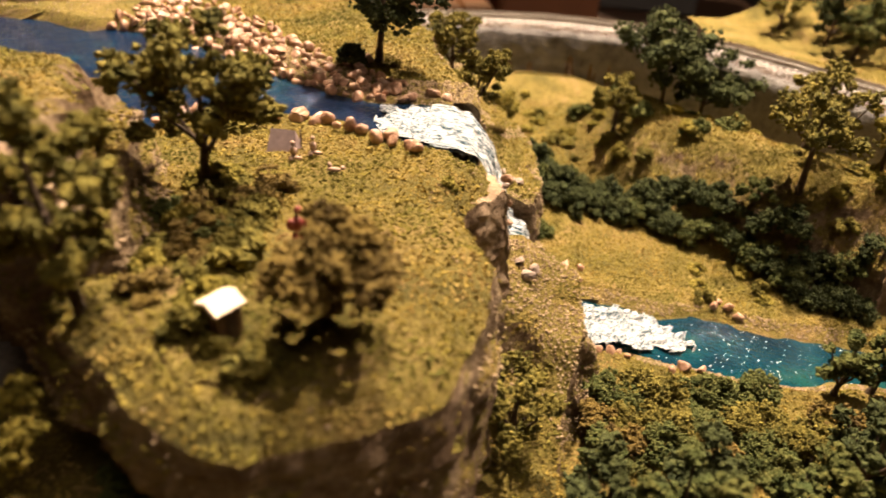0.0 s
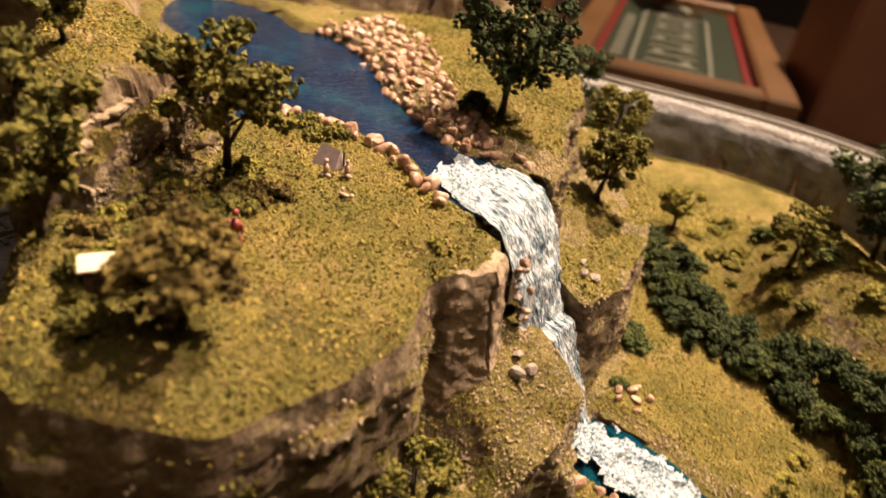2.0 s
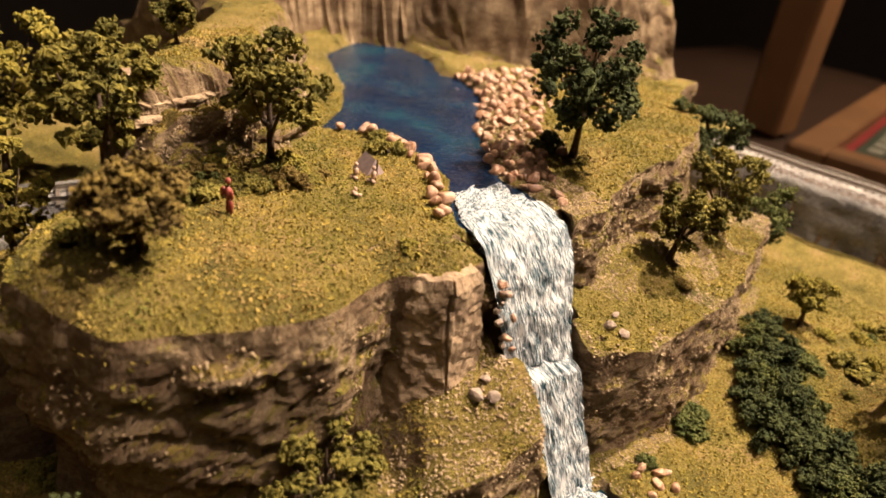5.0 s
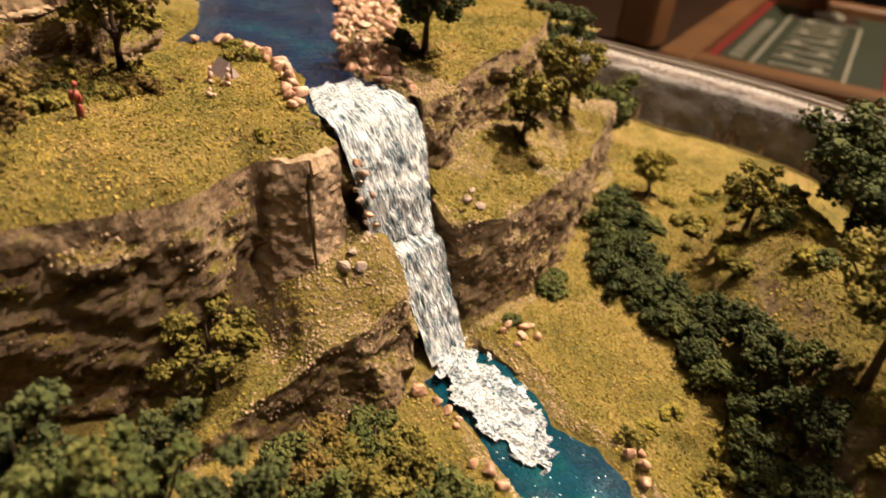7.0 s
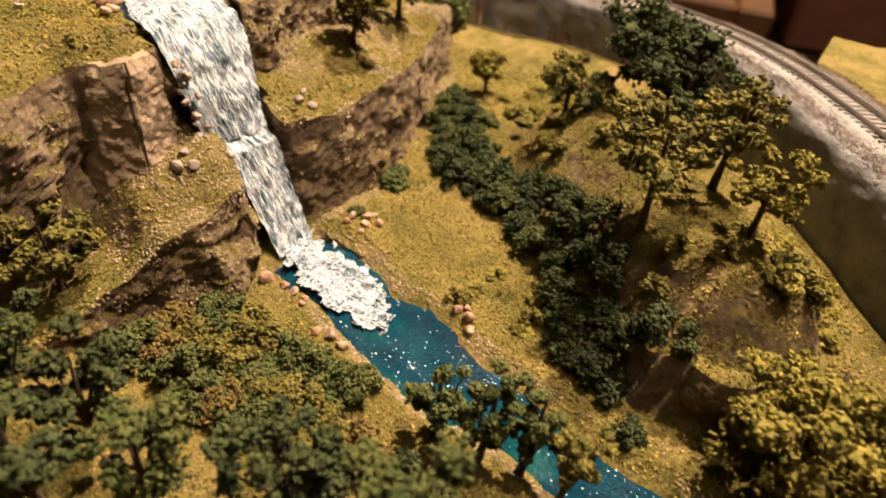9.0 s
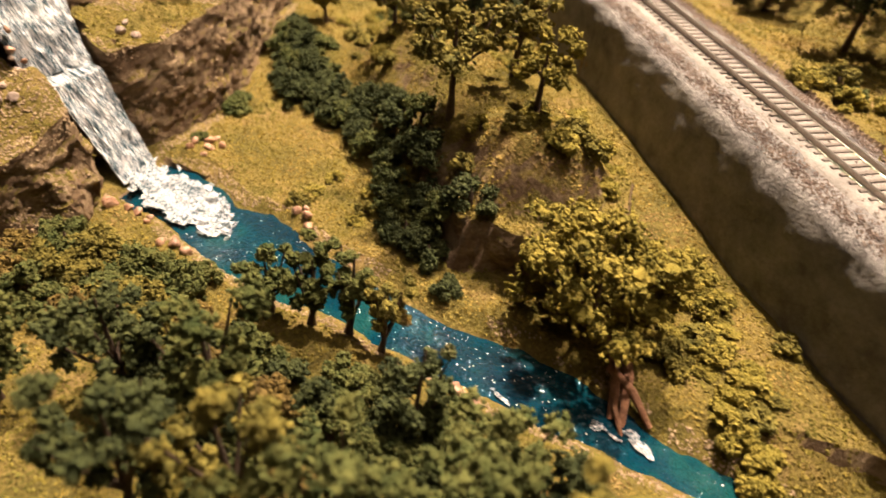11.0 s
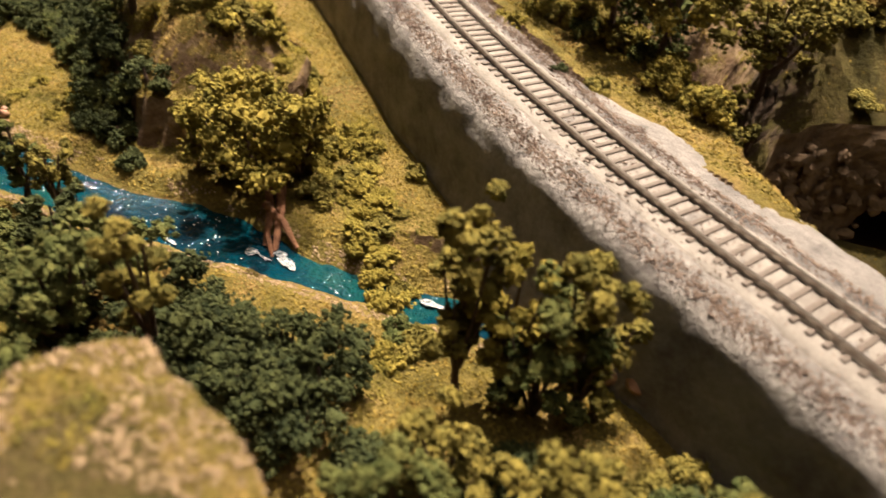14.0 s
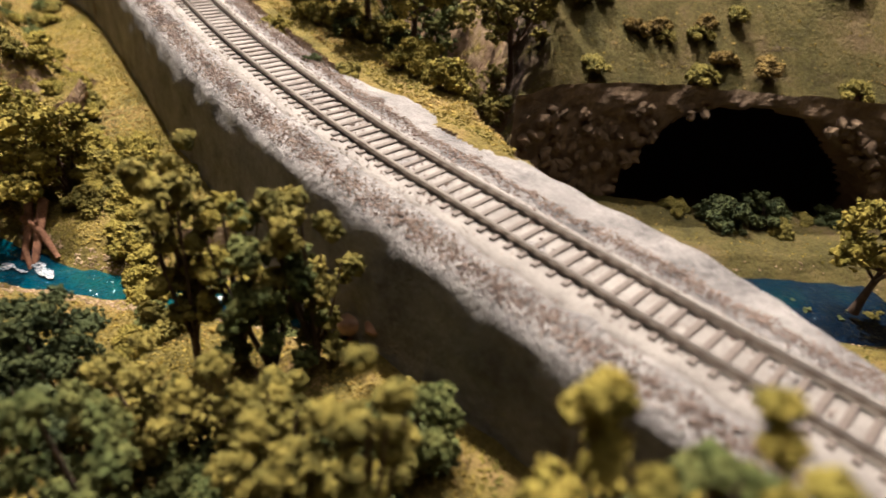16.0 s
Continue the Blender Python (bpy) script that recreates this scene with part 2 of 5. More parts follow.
def gather(chunks):
    """Joins (verts, faces) pairs into one."""
    vs, fs, n = [], [], 0
    for v, f in chunks:
        vs.append(v)
        fs.append(f + n)
        n += len(v)
    return np.concatenate(vs), np.concatenate(fs).tolist()


def turns(rng, n):
    """n random rotation matrices."""
    q = rng.normal(size=(n, 4))
    q /= np.linalg.norm(q, axis=1)[:, None]
    w, x, y, z = q.T
    return np.stack([1 - 2 * (y * y + z * z), 2 * (x * y - z * w), 2 * (x * z + y * w), 2 * (x * y + z * w), 1 - 2 * (x * x + z * z),
                     2 * (y * z - x * w), 2 * (x * z - y * w), 2 * (y * z + x * w), 1 - 2 * (x * x + y * y)], axis=1).reshape(n, 3, 3)


def flakes(rng, centres, sizes, base_v=OCT_V, base_f=OCT_F):
    """Small ragged crumbs of foam at the given centres."""
    n, k = len(centres), len(base_v)
    shape = base_v[None] * rng.uniform(0.5, 1.35, (n, k, 1)) * np.asarray(sizes).reshape(n, 1, 1)
    v = np.einsum("nij,nkj->nki", turns(rng, n), shape) + centres[:, None]
    f = base_f[None] + (np.arange(n) * k)[:, None, None]
    return v.reshape(-1, 3), f.reshape(-1, 3)


def on_ball(rng, n):
    d = rng.normal(size=(n, 3))
    return d / np.linalg.norm(d, axis=1)[:, None]


def foam_clump(rng, centre, radius, count, crumb):
    """A lump of foam: a dark uneven core, thickly covered with crumbs."""
    centre = np.asarray(centre, dtype=float)
    squash = np.array([1.0, 1.0, rng.uniform(0.65, 0.9)])
    core = ICO1_V * rng.uniform(0.6, 0.95, (len(ICO1_V), 1)) * radius * 0.8 * squash + centre
    d = on_ball(rng, count)
    r = radius * rng.uniform(0.62, 1.18, (count, 1))
    return [(core, ICO1_F), flakes(rng, centre + d * r * squash, crumb * rng.uniform(0.6, 1.35, count))]


def tube(points, radii, sides=7):
    """A tapered tube along points."""
    pts = [Vector(p) for p in points]
    vs, fs = [], []
    for i, p in enumerate(pts):
        d = (pts[min(i + 1, len(pts) - 1)] - pts[max(i - 1, 0)]).normalized()
        a = d.orthogonal().normalized()
        b = d.cross(a)
        for k in range(sides):
            t = 2 * math.pi * k / sides
            vs.append(p + (a * math.cos(t) + b * math.sin(t)) * radii[i])
    for i in range(len(pts) - 1):
        for k in range(sides):
            j = (k + 1) % sides
            q = [i * sides + k, i * sides + j, (i + 1) * sides + j, (i + 1) * sides + k]
            fs += [(q[0], q[1], q[2]), (q[0], q[2], q[3])]
    return np.array([v[:] for v in vs]), np.array(fs)


# ---- plan of the landscape ----
MASSIF = [(-46, 70), (-36, 61), (-23, 57), (-7, 63), (3, 70), (9, 83), (13, 97), (14, 106), (11, 116), (9, 124), (11, 130), (16, 136), (16, 142),
          (12, 147), (14, 175), (12, 188), (3, 212), (-3, 240), (-21, 278), (-36, 300), (-58, 318), (-66, 345), (-66, 400), (-260, 400), (-260, 120), (-150, 138), (-110, 113), (-78, 95), (-56, 77)]
WEST_HILL = [(-230, 130), (-150, 138), (-110, 113), (-80, 96), (-60, 84), (-56, 92), (-61, 118), (-68, 141), (-82, 141), (-100, 150), (-128, 172), (-170, 180), (-230, 180)]
BACK_HILL = [(-260, 140), (-196, 146), (-188, 186), (-184, 214), (-166, 246), (-140, 254), (-116, 272), (-96, 288), (-78, 304), (-72, 330), (-72, 420), (-260, 420)]
LEDGE = [(-10, 60), (20, 56), (32, 70), (32, 88), (34, 104), (39, 122), (42, 136), (41, 146), (36, 150), (28, 156), (28, 172), (35, 178), (38, 188), (37, 206), (32, 236), (20, 268), (7, 298), (-10, 312), (-60, 300), (-60, 110)]
POOL = [(-72, 150), (-65, 160), (-52, 166), (-36, 166), (-22, 163), (-8, 153), (2, 148), (13, 147), (13, 175), (2, 176), (-17, 176), (-27, 181), (-40, 190), (-57, 200), (-75, 217),
        (-92, 229), (-112, 234), (-120, 230), (-142, 241), (-168, 242), (-184, 226), (-162, 198), (-135, 188), (-112, 180), (-88, 166)]
STREAM = [(43, 172), (54, 175), (66, 173), (77, 168), (92, 169), (107, 163), (124, 159), (140, 156), (160, 153), (181, 153), (197, 151), (214, 143), (235, 139), (258, 139), (280, 136),
          (305, 139), (330, 150), (360, 158), (400, 164), (440, 166), (445, 142), (400, 138), (365, 134), (335, 126), (312, 120), (290, 125), (261, 128), (241, 129), (222, 131), (204, 133), (176, 134),
          (150, 137), (130, 140), (114, 139), (99, 141), (81, 145), (66, 149), (52, 152), (44, 157)]
EAST_HILL = [(66, 296), (78, 306), (112, 290), (146, 250), (168, 238), (186, 214), (188, 196), (176, 182), (152, 173), (137, 190), (120, 204), (106, 222), (84, 248)]
NEAR_HILL = [(212, -80), (217, 52), (224, 62), (234, 59), (241, 55), (248, 46), (256, -80)]
TUNNEL_HILL = [(333, 184), (346, 196), (362, 200), (380, 203), (440, 203), (480, 192), (560, 196), (560, 430), (150, 430), (190, 350), (235, 300), (285, 240), (315, 205)]
TRACK = [(-120, 340), (-60, 362), (-10, 368), (30, 373), (70, 372), (108, 361), (140, 340), (167, 312), (192, 279), (222, 238), (250, 200), (280, 164), (304, 138), (326, 117), (346, 98), (368, 78), (392, 57), (430, 26), (470, -4)]


def smooth_line(points, step=2.0):
    """A Catmull-Rom line through the points, at even steps."""
    p = np.array([points[0], *points, points[-1]], dtype=float)
    out = []
    for i in range(1, len(p) - 2):
        for t in np.linspace(0, 1, 24, endpoint=False):
            a, b, c, d = p[i - 1:i + 3]
            out.append(0.5 * (2 * b + (c - a) * t + (2 * a - 5 * b + 4 * c - d) * t * t + (3 * b - a - 3 * c + d) * t ** 3))
    out.append(p[-2])
    out = np.array(out)
    s = np.concatenate([[0], np.cumsum(np.linalg.norm(np.diff(out, axis=0), axis=1))])
    at = np.arange(0, s[-1], step)
    return np.stack([np.interp(at, s, out[:, k]) for k in range(2)], axis=1)


TRACK_LINE = smooth_line(TRACK)


def inside_depth(poly, x, y):
    """Distance to a polygon's edge, positive inside."""
    p = np.array(poly, dtype=float)
    best = np.full(x.shape, 1e9)
    inside = np.zeros(x.shape, dtype=bool)
    for (ax, ay), (bx, by) in zip(p, np.roll(p, -1, axis=0)):
        ex, ey = bx - ax, by - ay
        s = np.clip(((x - ax) * ex + (y - ay) * ey) / (ex * ex + ey * ey), 0, 1)
        best = np.minimum(best, (x - ax - s * ex) ** 2 + (y - ay - s * ey) ** 2)
        cross = ((ay > y) != (by > y)) & (x < ex * (y - ay) / (ey if ey else 1e-9) + ax)
        inside ^= cross
    return np.where(inside, 1, -1) * np.sqrt(best)


def track_offset(x, y):
    """Signed distance to the track's middle: positive on its outer, north-eastern side."""
    best, sign = np.full(x.shape, 1e9), np.ones(x.shape)
    pts = TRACK_LINE[::3]
    for (ax, ay), (bx, by) in zip(pts[:-1], pts[1:]):
        ex, ey = bx - ax, by - ay
        s = np.clip(((x - ax) * ex + (y - ay) * ey) / (ex * ex + ey * ey), 0, 1)
        d = (x - ax - s * ex) ** 2 + (y - ay - s * ey) ** 2
        near = d < best
        best = np.where(near, d, best)
        sign = np.where(near, np.where(ex * (y - ay) - ey * (x - ax) > 0, 1, -1), sign)
    return sign * np.sqrt(best)




def ripple(x, y, size, octaves=4, seed=0):
    """Value noise of about -1 to 1."""
    total, amp, norm = np.zeros(x.shape), 1.0, 0.0
    for o in range(octaves):
        table = np.random.RandomState(seed * 17 + o).uniform(-1, 1, (64, 64))
        u, v = x / size * 2 ** o + 7.3 * o, y / size * 2 ** o + 3.1 * o
        i, j = np.floor(u).astype(int), np.floor(v).astype(int)
        a, b = u - i, v - j
        a, b = a * a * (3 - 2 * a), b * b * (3 - 2 * b)
        g = lambda p, q: table[p % 64, q % 64]
        total += amp * ((g(i, j) * (1 - a) + g(i + 1, j) * a) * (1 - b) + (g(i, j + 1) * (1 - a) + g(i + 1, j + 1) * a) * b)
        norm += amp
        amp *= 0.5
    return total / norm


def step(d, width):
    """0 to 1 over the width, starting at 0."""
    s = np.clip(d / width, 0, 1)
    return s * s * (3 - 2 * s)


def ground_height(x, y):
    """The height of the scenery over the lower stream, in millimetres."""
    x, y = np.asarray(x, dtype=float), np.asarray(y, dtype=float)
    wob = 3.0 * ripple(x, y, 16, 4, 1)
    to = track_offset(x, y)
    # valley floor
    z = 4.0 + 2.0 * ripple(x, y, 45, 3, 2)
    z = z + 9 * step(y - 215, 70) * step(130 - x, 60) + 7 * step(to + 62, 44) * (to < 0)
    z = np.where((x < -36) & (y < 150), 38 + 2 * ripple(x, y, 30, 3, 3), z)
    z = z + 5 * step(120 - y, 40) * step(x - 60, 60) + 10 * step(60 - y, 40) * step(60 - x, 40)
    # hills of the valley
    hill = inside_depth(EAST_HILL, x, y) + 0.6 * wob
    dome = np.where(x - y > -60, 0.40 * step(hill + 3, 5) + 0.60 * step(hill + 1, 19), step(hill + 14, 34))
    z = np.maximum(z, z + (35 - z + 4 * ripple(x, y, 40, 3, 5)) * dome)
    z = z + (54 - z + 5 * ripple(x, y, 50, 3, 6)) * step(inside_depth(NEAR_HILL, x, y) + 7 + 0.6 * wob, 10)
    # ledge beside the falls and the terrace east of them
    top = np.where(y < 150, 14 + np.clip(y - 105, -6, 60) * 0.42 + 0.7 * np.clip(38 - x, 0, 12) * step(y - 116, 12), np.where(y > 174, 50 - 0.6 * np.clip(x - 10, 0, 60) - 0.10 * np.clip(y - 205, 0, 100), 34))
    top = top + 2.2 * ripple(x, y, 12, 4, 7)
    led = z + (top - z) * step(inside_depth(LEDGE, x, y) - 1.5 + 0.4 * wob, 5)
    z = np.maximum(z, led)
    gorge = (y > 150) & (y < 176) & (x > 10) & (x < 60)
    z = np.where(gorge, np.minimum(z, np.where(x < 27, 33, 33 - (x - 27) * 2.15)), z)
    # the high ground with the pool
    high = 67 + 1.0 * ripple(x, y, 30, 3, 8) + 3.0 * step(y - 176, 40)
    west = inside_depth(WEST_HILL, x, y)
    high = high + (24 + 2 * ripple(x, y, 40, 3, 9)) * step(west + 1 + 0.6 * wob, 11) * np.where(y > 135, 1.0, 1.0)
    high = high + 40 * step(inside_depth(BACK_HILL, x, y) + 1.2 * wob, 14) * (1 + 0.25 * ripple(x, y, 22, 4, 10))
    crag = inside_depth(MASSIF, x, y) + 0.55 * wob
    high = high - 7 * np.clip(1 - crag / 15, 0, 1) ** 1.5 * step(x + 20, 20) * step(132 - y, 10)
    z = z + np.maximum(high - z, 0) * step(crag - 2.5, 5.0)
    # pool and stream beds
    pool = inside_depth(POOL, x, y)
    z = np.where(pool > -4, np.minimum(z, np.maximum(67.4 - 1.3 * (pool + 1.5), 60.0)), z)
    stream = inside_depth(STREAM, x, y) + 2.2 * ripple(x, y, 10, 4, 15)
    z = np.where((stream > -12) & (crag < 0), np.minimum(z, np.maximum(0.2 - 0.55 * stream, -4)), z)
    # east of the track
    east = 42 + 1.5 * ripple(x, y, 30, 3, 11)
    gap = step(x + 0.45 * (y - 165) - 322 + wob, 10)
    east = east * (1 - gap) + (4 + 2 * ripple(x, y, 30, 3, 12)) * gap
    east = np.where(stream > -10, np.minimum(east, np.maximum(0.2 - 0.55 * stream, -4) + 45 * (1 - gap)), east)
    th = inside_depth(TUNNEL_HILL, x, y)
    far = np.where(th > 0, 1.0, 0.0) * 38 * step(th + 0.3 * wob, 3) + 58 * np.clip((th - 4) / 62, 0, 1) + np.where(th > 0, 3.0, 0.0) * ripple(x, y, 30, 3, 13)
    slope = east + np.maximum(72 + 6 * ripple(x, y, 60, 3, 13) - east, 0) * step(th + 0.5 * wob, 60)
    side = step(x - 322, 24)
    east = np.where(th > 0, np.maximum(east, far * side + slope * (1 - side)), east)
    z = np.where(to > 0, east, z)
    # track bed and its walls
    bed = 40.0 - 1.8 * step(np.abs(to) - 9, 9)
    z = np.where(np.abs(to) < 18.5, bed, z)
    return z + 0.5 * ripple(x, y, 6, 3, 14) * (np.abs(to) > 19)


RELIEF = {}


def gz(x, y):
    """The ground's height at a place, read from the built grid."""
    gx, gy, Z = RELIEF["x"], RELIEF["y"], RELIEF["z"]
    i = min(max(int(np.searchsorted(gx, x)) - 1, 0), len(gx) - 2)
    j = min(max(int(np.searchsorted(gy, y)) - 1, 0), len(gy) - 2)
    a, b = (x - gx[i]) / (gx[i + 1] - gx[i]), (y - gy[j]) / (gy[j + 1] - gy[j])
    return float((Z[j, i] * (1 - a) + Z[j, i + 1] * a) * (1 - b) + (Z[j + 1, i] * (1 - a) + Z[j + 1, i + 1] * a) * b)


def axis(lo, a, b, hi, fine, coarse):
    return np.concatenate([np.arange(lo, a, coarse), np.arange(a, b, fine), np.arange(b, hi + coarse, coarse)])


def build_ground():
    gx, gy = axis(-240, -110, 350, 540, 1.3, 4.0), axis(-70, 40, 260, 400, 1.3, 3.0)
    X, Y = np.meshgrid(gx, gy)
    Z = ground_height(X, Y)
    RELIEF.update(x=gx, y=gy, z=Z)
    to = track_offset(X, Y)
    # steep faces are broken sideways, so that the rock is not combed
    sl = np.hypot(np.gradient(Z, gx, axis=1), np.gradient(Z, gy, axis=0))
    k = np.clip(sl - 0.9, 0, 1.6) * (np.abs(to) > 20)
    rough = np.abs(ripple(X + 0.9 * Z, Y - 1.1 * Z, 9, 4, 20)) + 0.6 * ripple(X - Z, Y + Z, 4, 3, 21)
    dx, dy = np.gradient(Z, gx, axis=1), np.gradient(Z, gy, axis=0)
    n = np.hypot(dx, dy) + 1e-6
    Xo, Yo = X - dx / n * k * 2.0 * rough, Y - dy / n * k * 2.0 * rough
    v = np.stack([Xo, Yo, Z], axis=-1).reshape(-1, 3)
    r, c = Z.shape
    i = (np.arange(r - 1)[:, None] * c + np.arange(c - 1)[None]).ravel()
    quads = np.stack([i, i + 1, i + 1 + c, i + c], axis=1)
    mid = v[quads].mean(axis=1)
    t_mid = track_offset(mid[:, 0], mid[:, 1])
    keep = np.abs(t_mid) > 18
    keep &= ~((t_mid > 0) & (mid[:, 0] < 150) & (mid[:, 1] > 300) & (mid[:, 0] > -66))
    keep &= ~((mid[:, 0] > 366) & (mid[:, 0] < 452) & (mid[:, 1] > 196) & (mid[:, 1] < 213) & (mid[:, 2] > 1) & (mid[:, 2] < 37))
    ob = mesh_object("ground", v, quads[keep].tolist(), GROUND, smooth=False)
    ob.data.materials.append(DIM_GROUND)
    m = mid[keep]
    # dry marks the faces coloured darker for shade: tunnel hill, cave front, near hill
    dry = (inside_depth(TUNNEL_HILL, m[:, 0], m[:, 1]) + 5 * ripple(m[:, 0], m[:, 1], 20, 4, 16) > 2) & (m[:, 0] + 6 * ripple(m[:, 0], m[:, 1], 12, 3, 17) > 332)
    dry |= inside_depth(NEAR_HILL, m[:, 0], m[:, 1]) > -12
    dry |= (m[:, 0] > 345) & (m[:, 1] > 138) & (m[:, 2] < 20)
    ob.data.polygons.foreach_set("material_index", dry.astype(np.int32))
    return tagged(ob, "model scenery ground with mossy turf and cast rock", "ground", kind="structure")


build_ground()


def line_frame(points):
    d = np.gradient(points, axis=0)
    d /= np.linalg.norm(d, axis=1)[:, None]
    return d, np.stack([-d[:, 1], d[:, 0]], axis=1)


def sweep(points, profile, wobble=0.0, seed=0):
    """A strip whose cross-section (offset, height) is carried along a line."""
    d, nrm = line_frame(points)
    rng = np.random.RandomState(seed)
    rows, k = [], len(profile)
    for i, p in enumerate(points):
        for o, h in profile:
            rows.append((p[0] + nrm[i, 0] * o, p[1] + nrm[i, 1] * o, h))
    v = np.array(rows)
    if wobble:
        v[:, 2] += wobble * ripple(v[:, 0], v[:, 1], 9, 4, seed)
        run = np.repeat(np.arange(len(points)) * 2.0, k)
        v[:, :2] += (wobble * 0.6 * ripple(run, v[:, 2] * 1.4, 8, 5, seed + 1) - wobble * 0.3 * np.abs(ripple(run, v[:, 2], 26, 3, seed + 2)))[:, None] * np.repeat(nrm, k, axis=0)
    f = []
    for i in range(len(points) - 1):
        for j in range(k - 1):
            a = i * k + j
            f.append((a, a + 1, a + k + 1, a + k))
    return v, f


# grey plaster roadbed and retaining walls
prof = [(-23, -6), (-22, 4), (-21.3, 12), (-20.6, 20), (-20, 28), (-19.3, 35), (-18.5, 39.5), (-17.2, 41.4), (-15, 42.2), (-12, 42.6), (-9, 43.0), (-6, 43.3), (0, 43.4),
        (6, 43.3), (9, 43.0), (12, 42.6), (15, 42.2), (17.2, 41.4), (18.5, 39.5), (19.3, 35), (20, 28), (20.6, 20), (21.3, 12), (22, 4), (23, -6)]
def finer(profile, gap=1.4):
    p = np.array(profile, dtype=float)
    s = np.concatenate([[0], np.cumsum(np.linalg.norm(np.diff(p, axis=0), axis=1))])
    at = np.arange(0, s[-1], gap)
    return list(zip(np.interp(at, s, p[:, 0]), np.interp(at, s, p[:, 1])))


prof = finer(prof)
v, f = sweep(TRACK_LINE, prof, 1.0, 30)
# the bank widens on its outer side between the hill and the cave
to, mid = track_offset(v[:, 0], v[:, 1]), np.repeat(TRACK_LINE, len(prof), axis=0)
wide = step(mid[:, 0] - 262, 30) * step(386 - mid[:, 0], 40) * step(to - 9, 9) * 8.0
v[:, :2] += (v[:, :2] - mid) / np.maximum(np.abs(to), 1)[:, None] * wide[:, None]
tagged(mesh_object("retaining_wall", v, f, PLASTER, smooth=True), "grey painted plaster embankment wall carrying the track", "wall", kind="structure")


def build_track(points=TRACK):
    track = tagged(new("railway_track"), "model railway track with nickel rails on dark ties", "railway track")
    line = smooth_line(points, 1.0)
    for side in (-4.5, 4.5):
        v, f = sweep(line[::3], [(side - 0.55, 44.2), (side - 0.14, 44.4), (side - 0.14, 45.1), (side - 0.34, 45.25), (side - 0.34, 45.6), (side + 0.34, 45.6), (side + 0.34, 45.25),
                                 (side + 0.14, 45.1), (side + 0.14, 44.4), (side + 0.55, 44.2)])
        mesh_object("rail", v, f, RAIL, track)
    bm = bmesh.new()
    box(bm, 0, 0, 0, 1.2, 14.0, 1.0, bevel=0.15)
    first = part("tie", bm, TIE, track)
    d, _ = line_frame(line)
    at = np.arange(14, len(line) - 1, 3.4)
    for n, s in enumerate(at):
        ob = first if n == 0 else new("tie", first.data)
        ob.parent = track
        i = int(s)
        p = line[i] + (line[i + 1] - line[i]) * (s - i)
        ob.matrix_basis = Matrix.Translation((p[0] * MM, p[1] * MM, 43.72 * MM)) @ Matrix.Rotation(math.atan2(d[i, 1], d[i, 0]), 4, "Z")
    return track


build_track()
WEST_TRACK = [(-104, -60), (-103, 20), (-101, 60), (-97, 90), (-92, 130)]
build_track(WEST_TRACK)
v, f = sweep(smooth_line(WEST_TRACK), prof, 1.0, 33)
tagged(mesh_object("west_embankment", v, f, PLASTER, smooth=True), "grey painted plaster embankment of the western track", "wall", kind="structure")


PALE_BED = stone_like("pale_fine_ballast", [(0.3, (0.13, 0.115, 0.105)), (0.7, (0.25, 0.228, 0.21))], 0.12, 1.8, 0.75, 0.35, 0)
strip = finer([(-10.5, 42.4), (-9.0, 43.6), (-7.5, 43.75), (0, 43.8), (7.5, 43.75), (8.6, 43.5), (9.6, 42.4)], 0.9)
v, f = sweep(TRACK_LINE, strip, 0.25, 36)
tagged(mesh_object("trackbed", v, f, PALE_BED, smooth=True), "pale grey fine ballast bed under the ties", "trackbed", kind="structure")


def build_ballast():
    """Loose stone between and beside the ties."""
    rng = np.random.RandomState(5)
    line = smooth_line(TRACK, 1.0)
    d, nrm = line_frame(line)
    n = 42000
    i = rng.randint(30, len(line) - 20, n)
    off = np.where(rng.rand(n) < 0.12, rng.uniform(-9, 9, n), np.where(rng.rand(n) < 0.5, rng.normal(-14.3, 1.6, n), rng.normal(13.5, 2.2, n)))
    off = np.clip(off, -18, 18.5)
    p = line[i] + nrm[i] * off[:, None] + d[i] * rng.uniform(0, 1, (n, 1))
    z = 43.6 - 1.8 * step(np.abs(off) - 9, 9) + 0.1 + 1.0 * ripple(p[:, 0], p[:, 1], 9, 4, 30)
    v, f = flakes(rng, np.column_stack([p, z]), rng.uniform(0.15, 0.36, n))
    return tagged(mesh_object("ballast", v, f.tolist(), BALLAST), "fine brown-grey ballast stones along the track", "ballast", kind="stuff")


build_ballast()

# ---- water ----


def water_sheet(name, poly, height, cell, label, mat):
    p = np.array(poly, dtype=float)
    gx, gy = np.arange(p[:, 0].min() - 4, p[:, 0].max() + 4, cell), np.arange(p[:, 1].min() - 4, p[:, 1].max() + 4, cell)
    X, Y = np.meshgrid(gx, gy)
    inside = inside_depth(poly, X, Y) > -4
    Z = height + 0.2 * ripple(X, Y, 3.2, 3, 40)
    idx = -np.ones(X.shape, dtype=int)
    idx[inside] = np.arange(inside.sum())
    v = np.stack([X[inside], Y[inside], Z[inside]], axis=1)
    q = np.stack([idx[:-1, :-1], idx[:-1, 1:], idx[1:, 1:], idx[1:, :-1]], axis=-1).reshape(-1, 4)
    q = q[(q >= 0).all(axis=1)]
    return tagged(mesh_object(name, v, q.tolist(), mat, smooth=True), label, "water", kind="structure")


water_sheet("pool_water", [q for q in POOL if q[0] < 10], 66.3, 1.1, "deep blue glossy resin pool", DEEP_WATER)
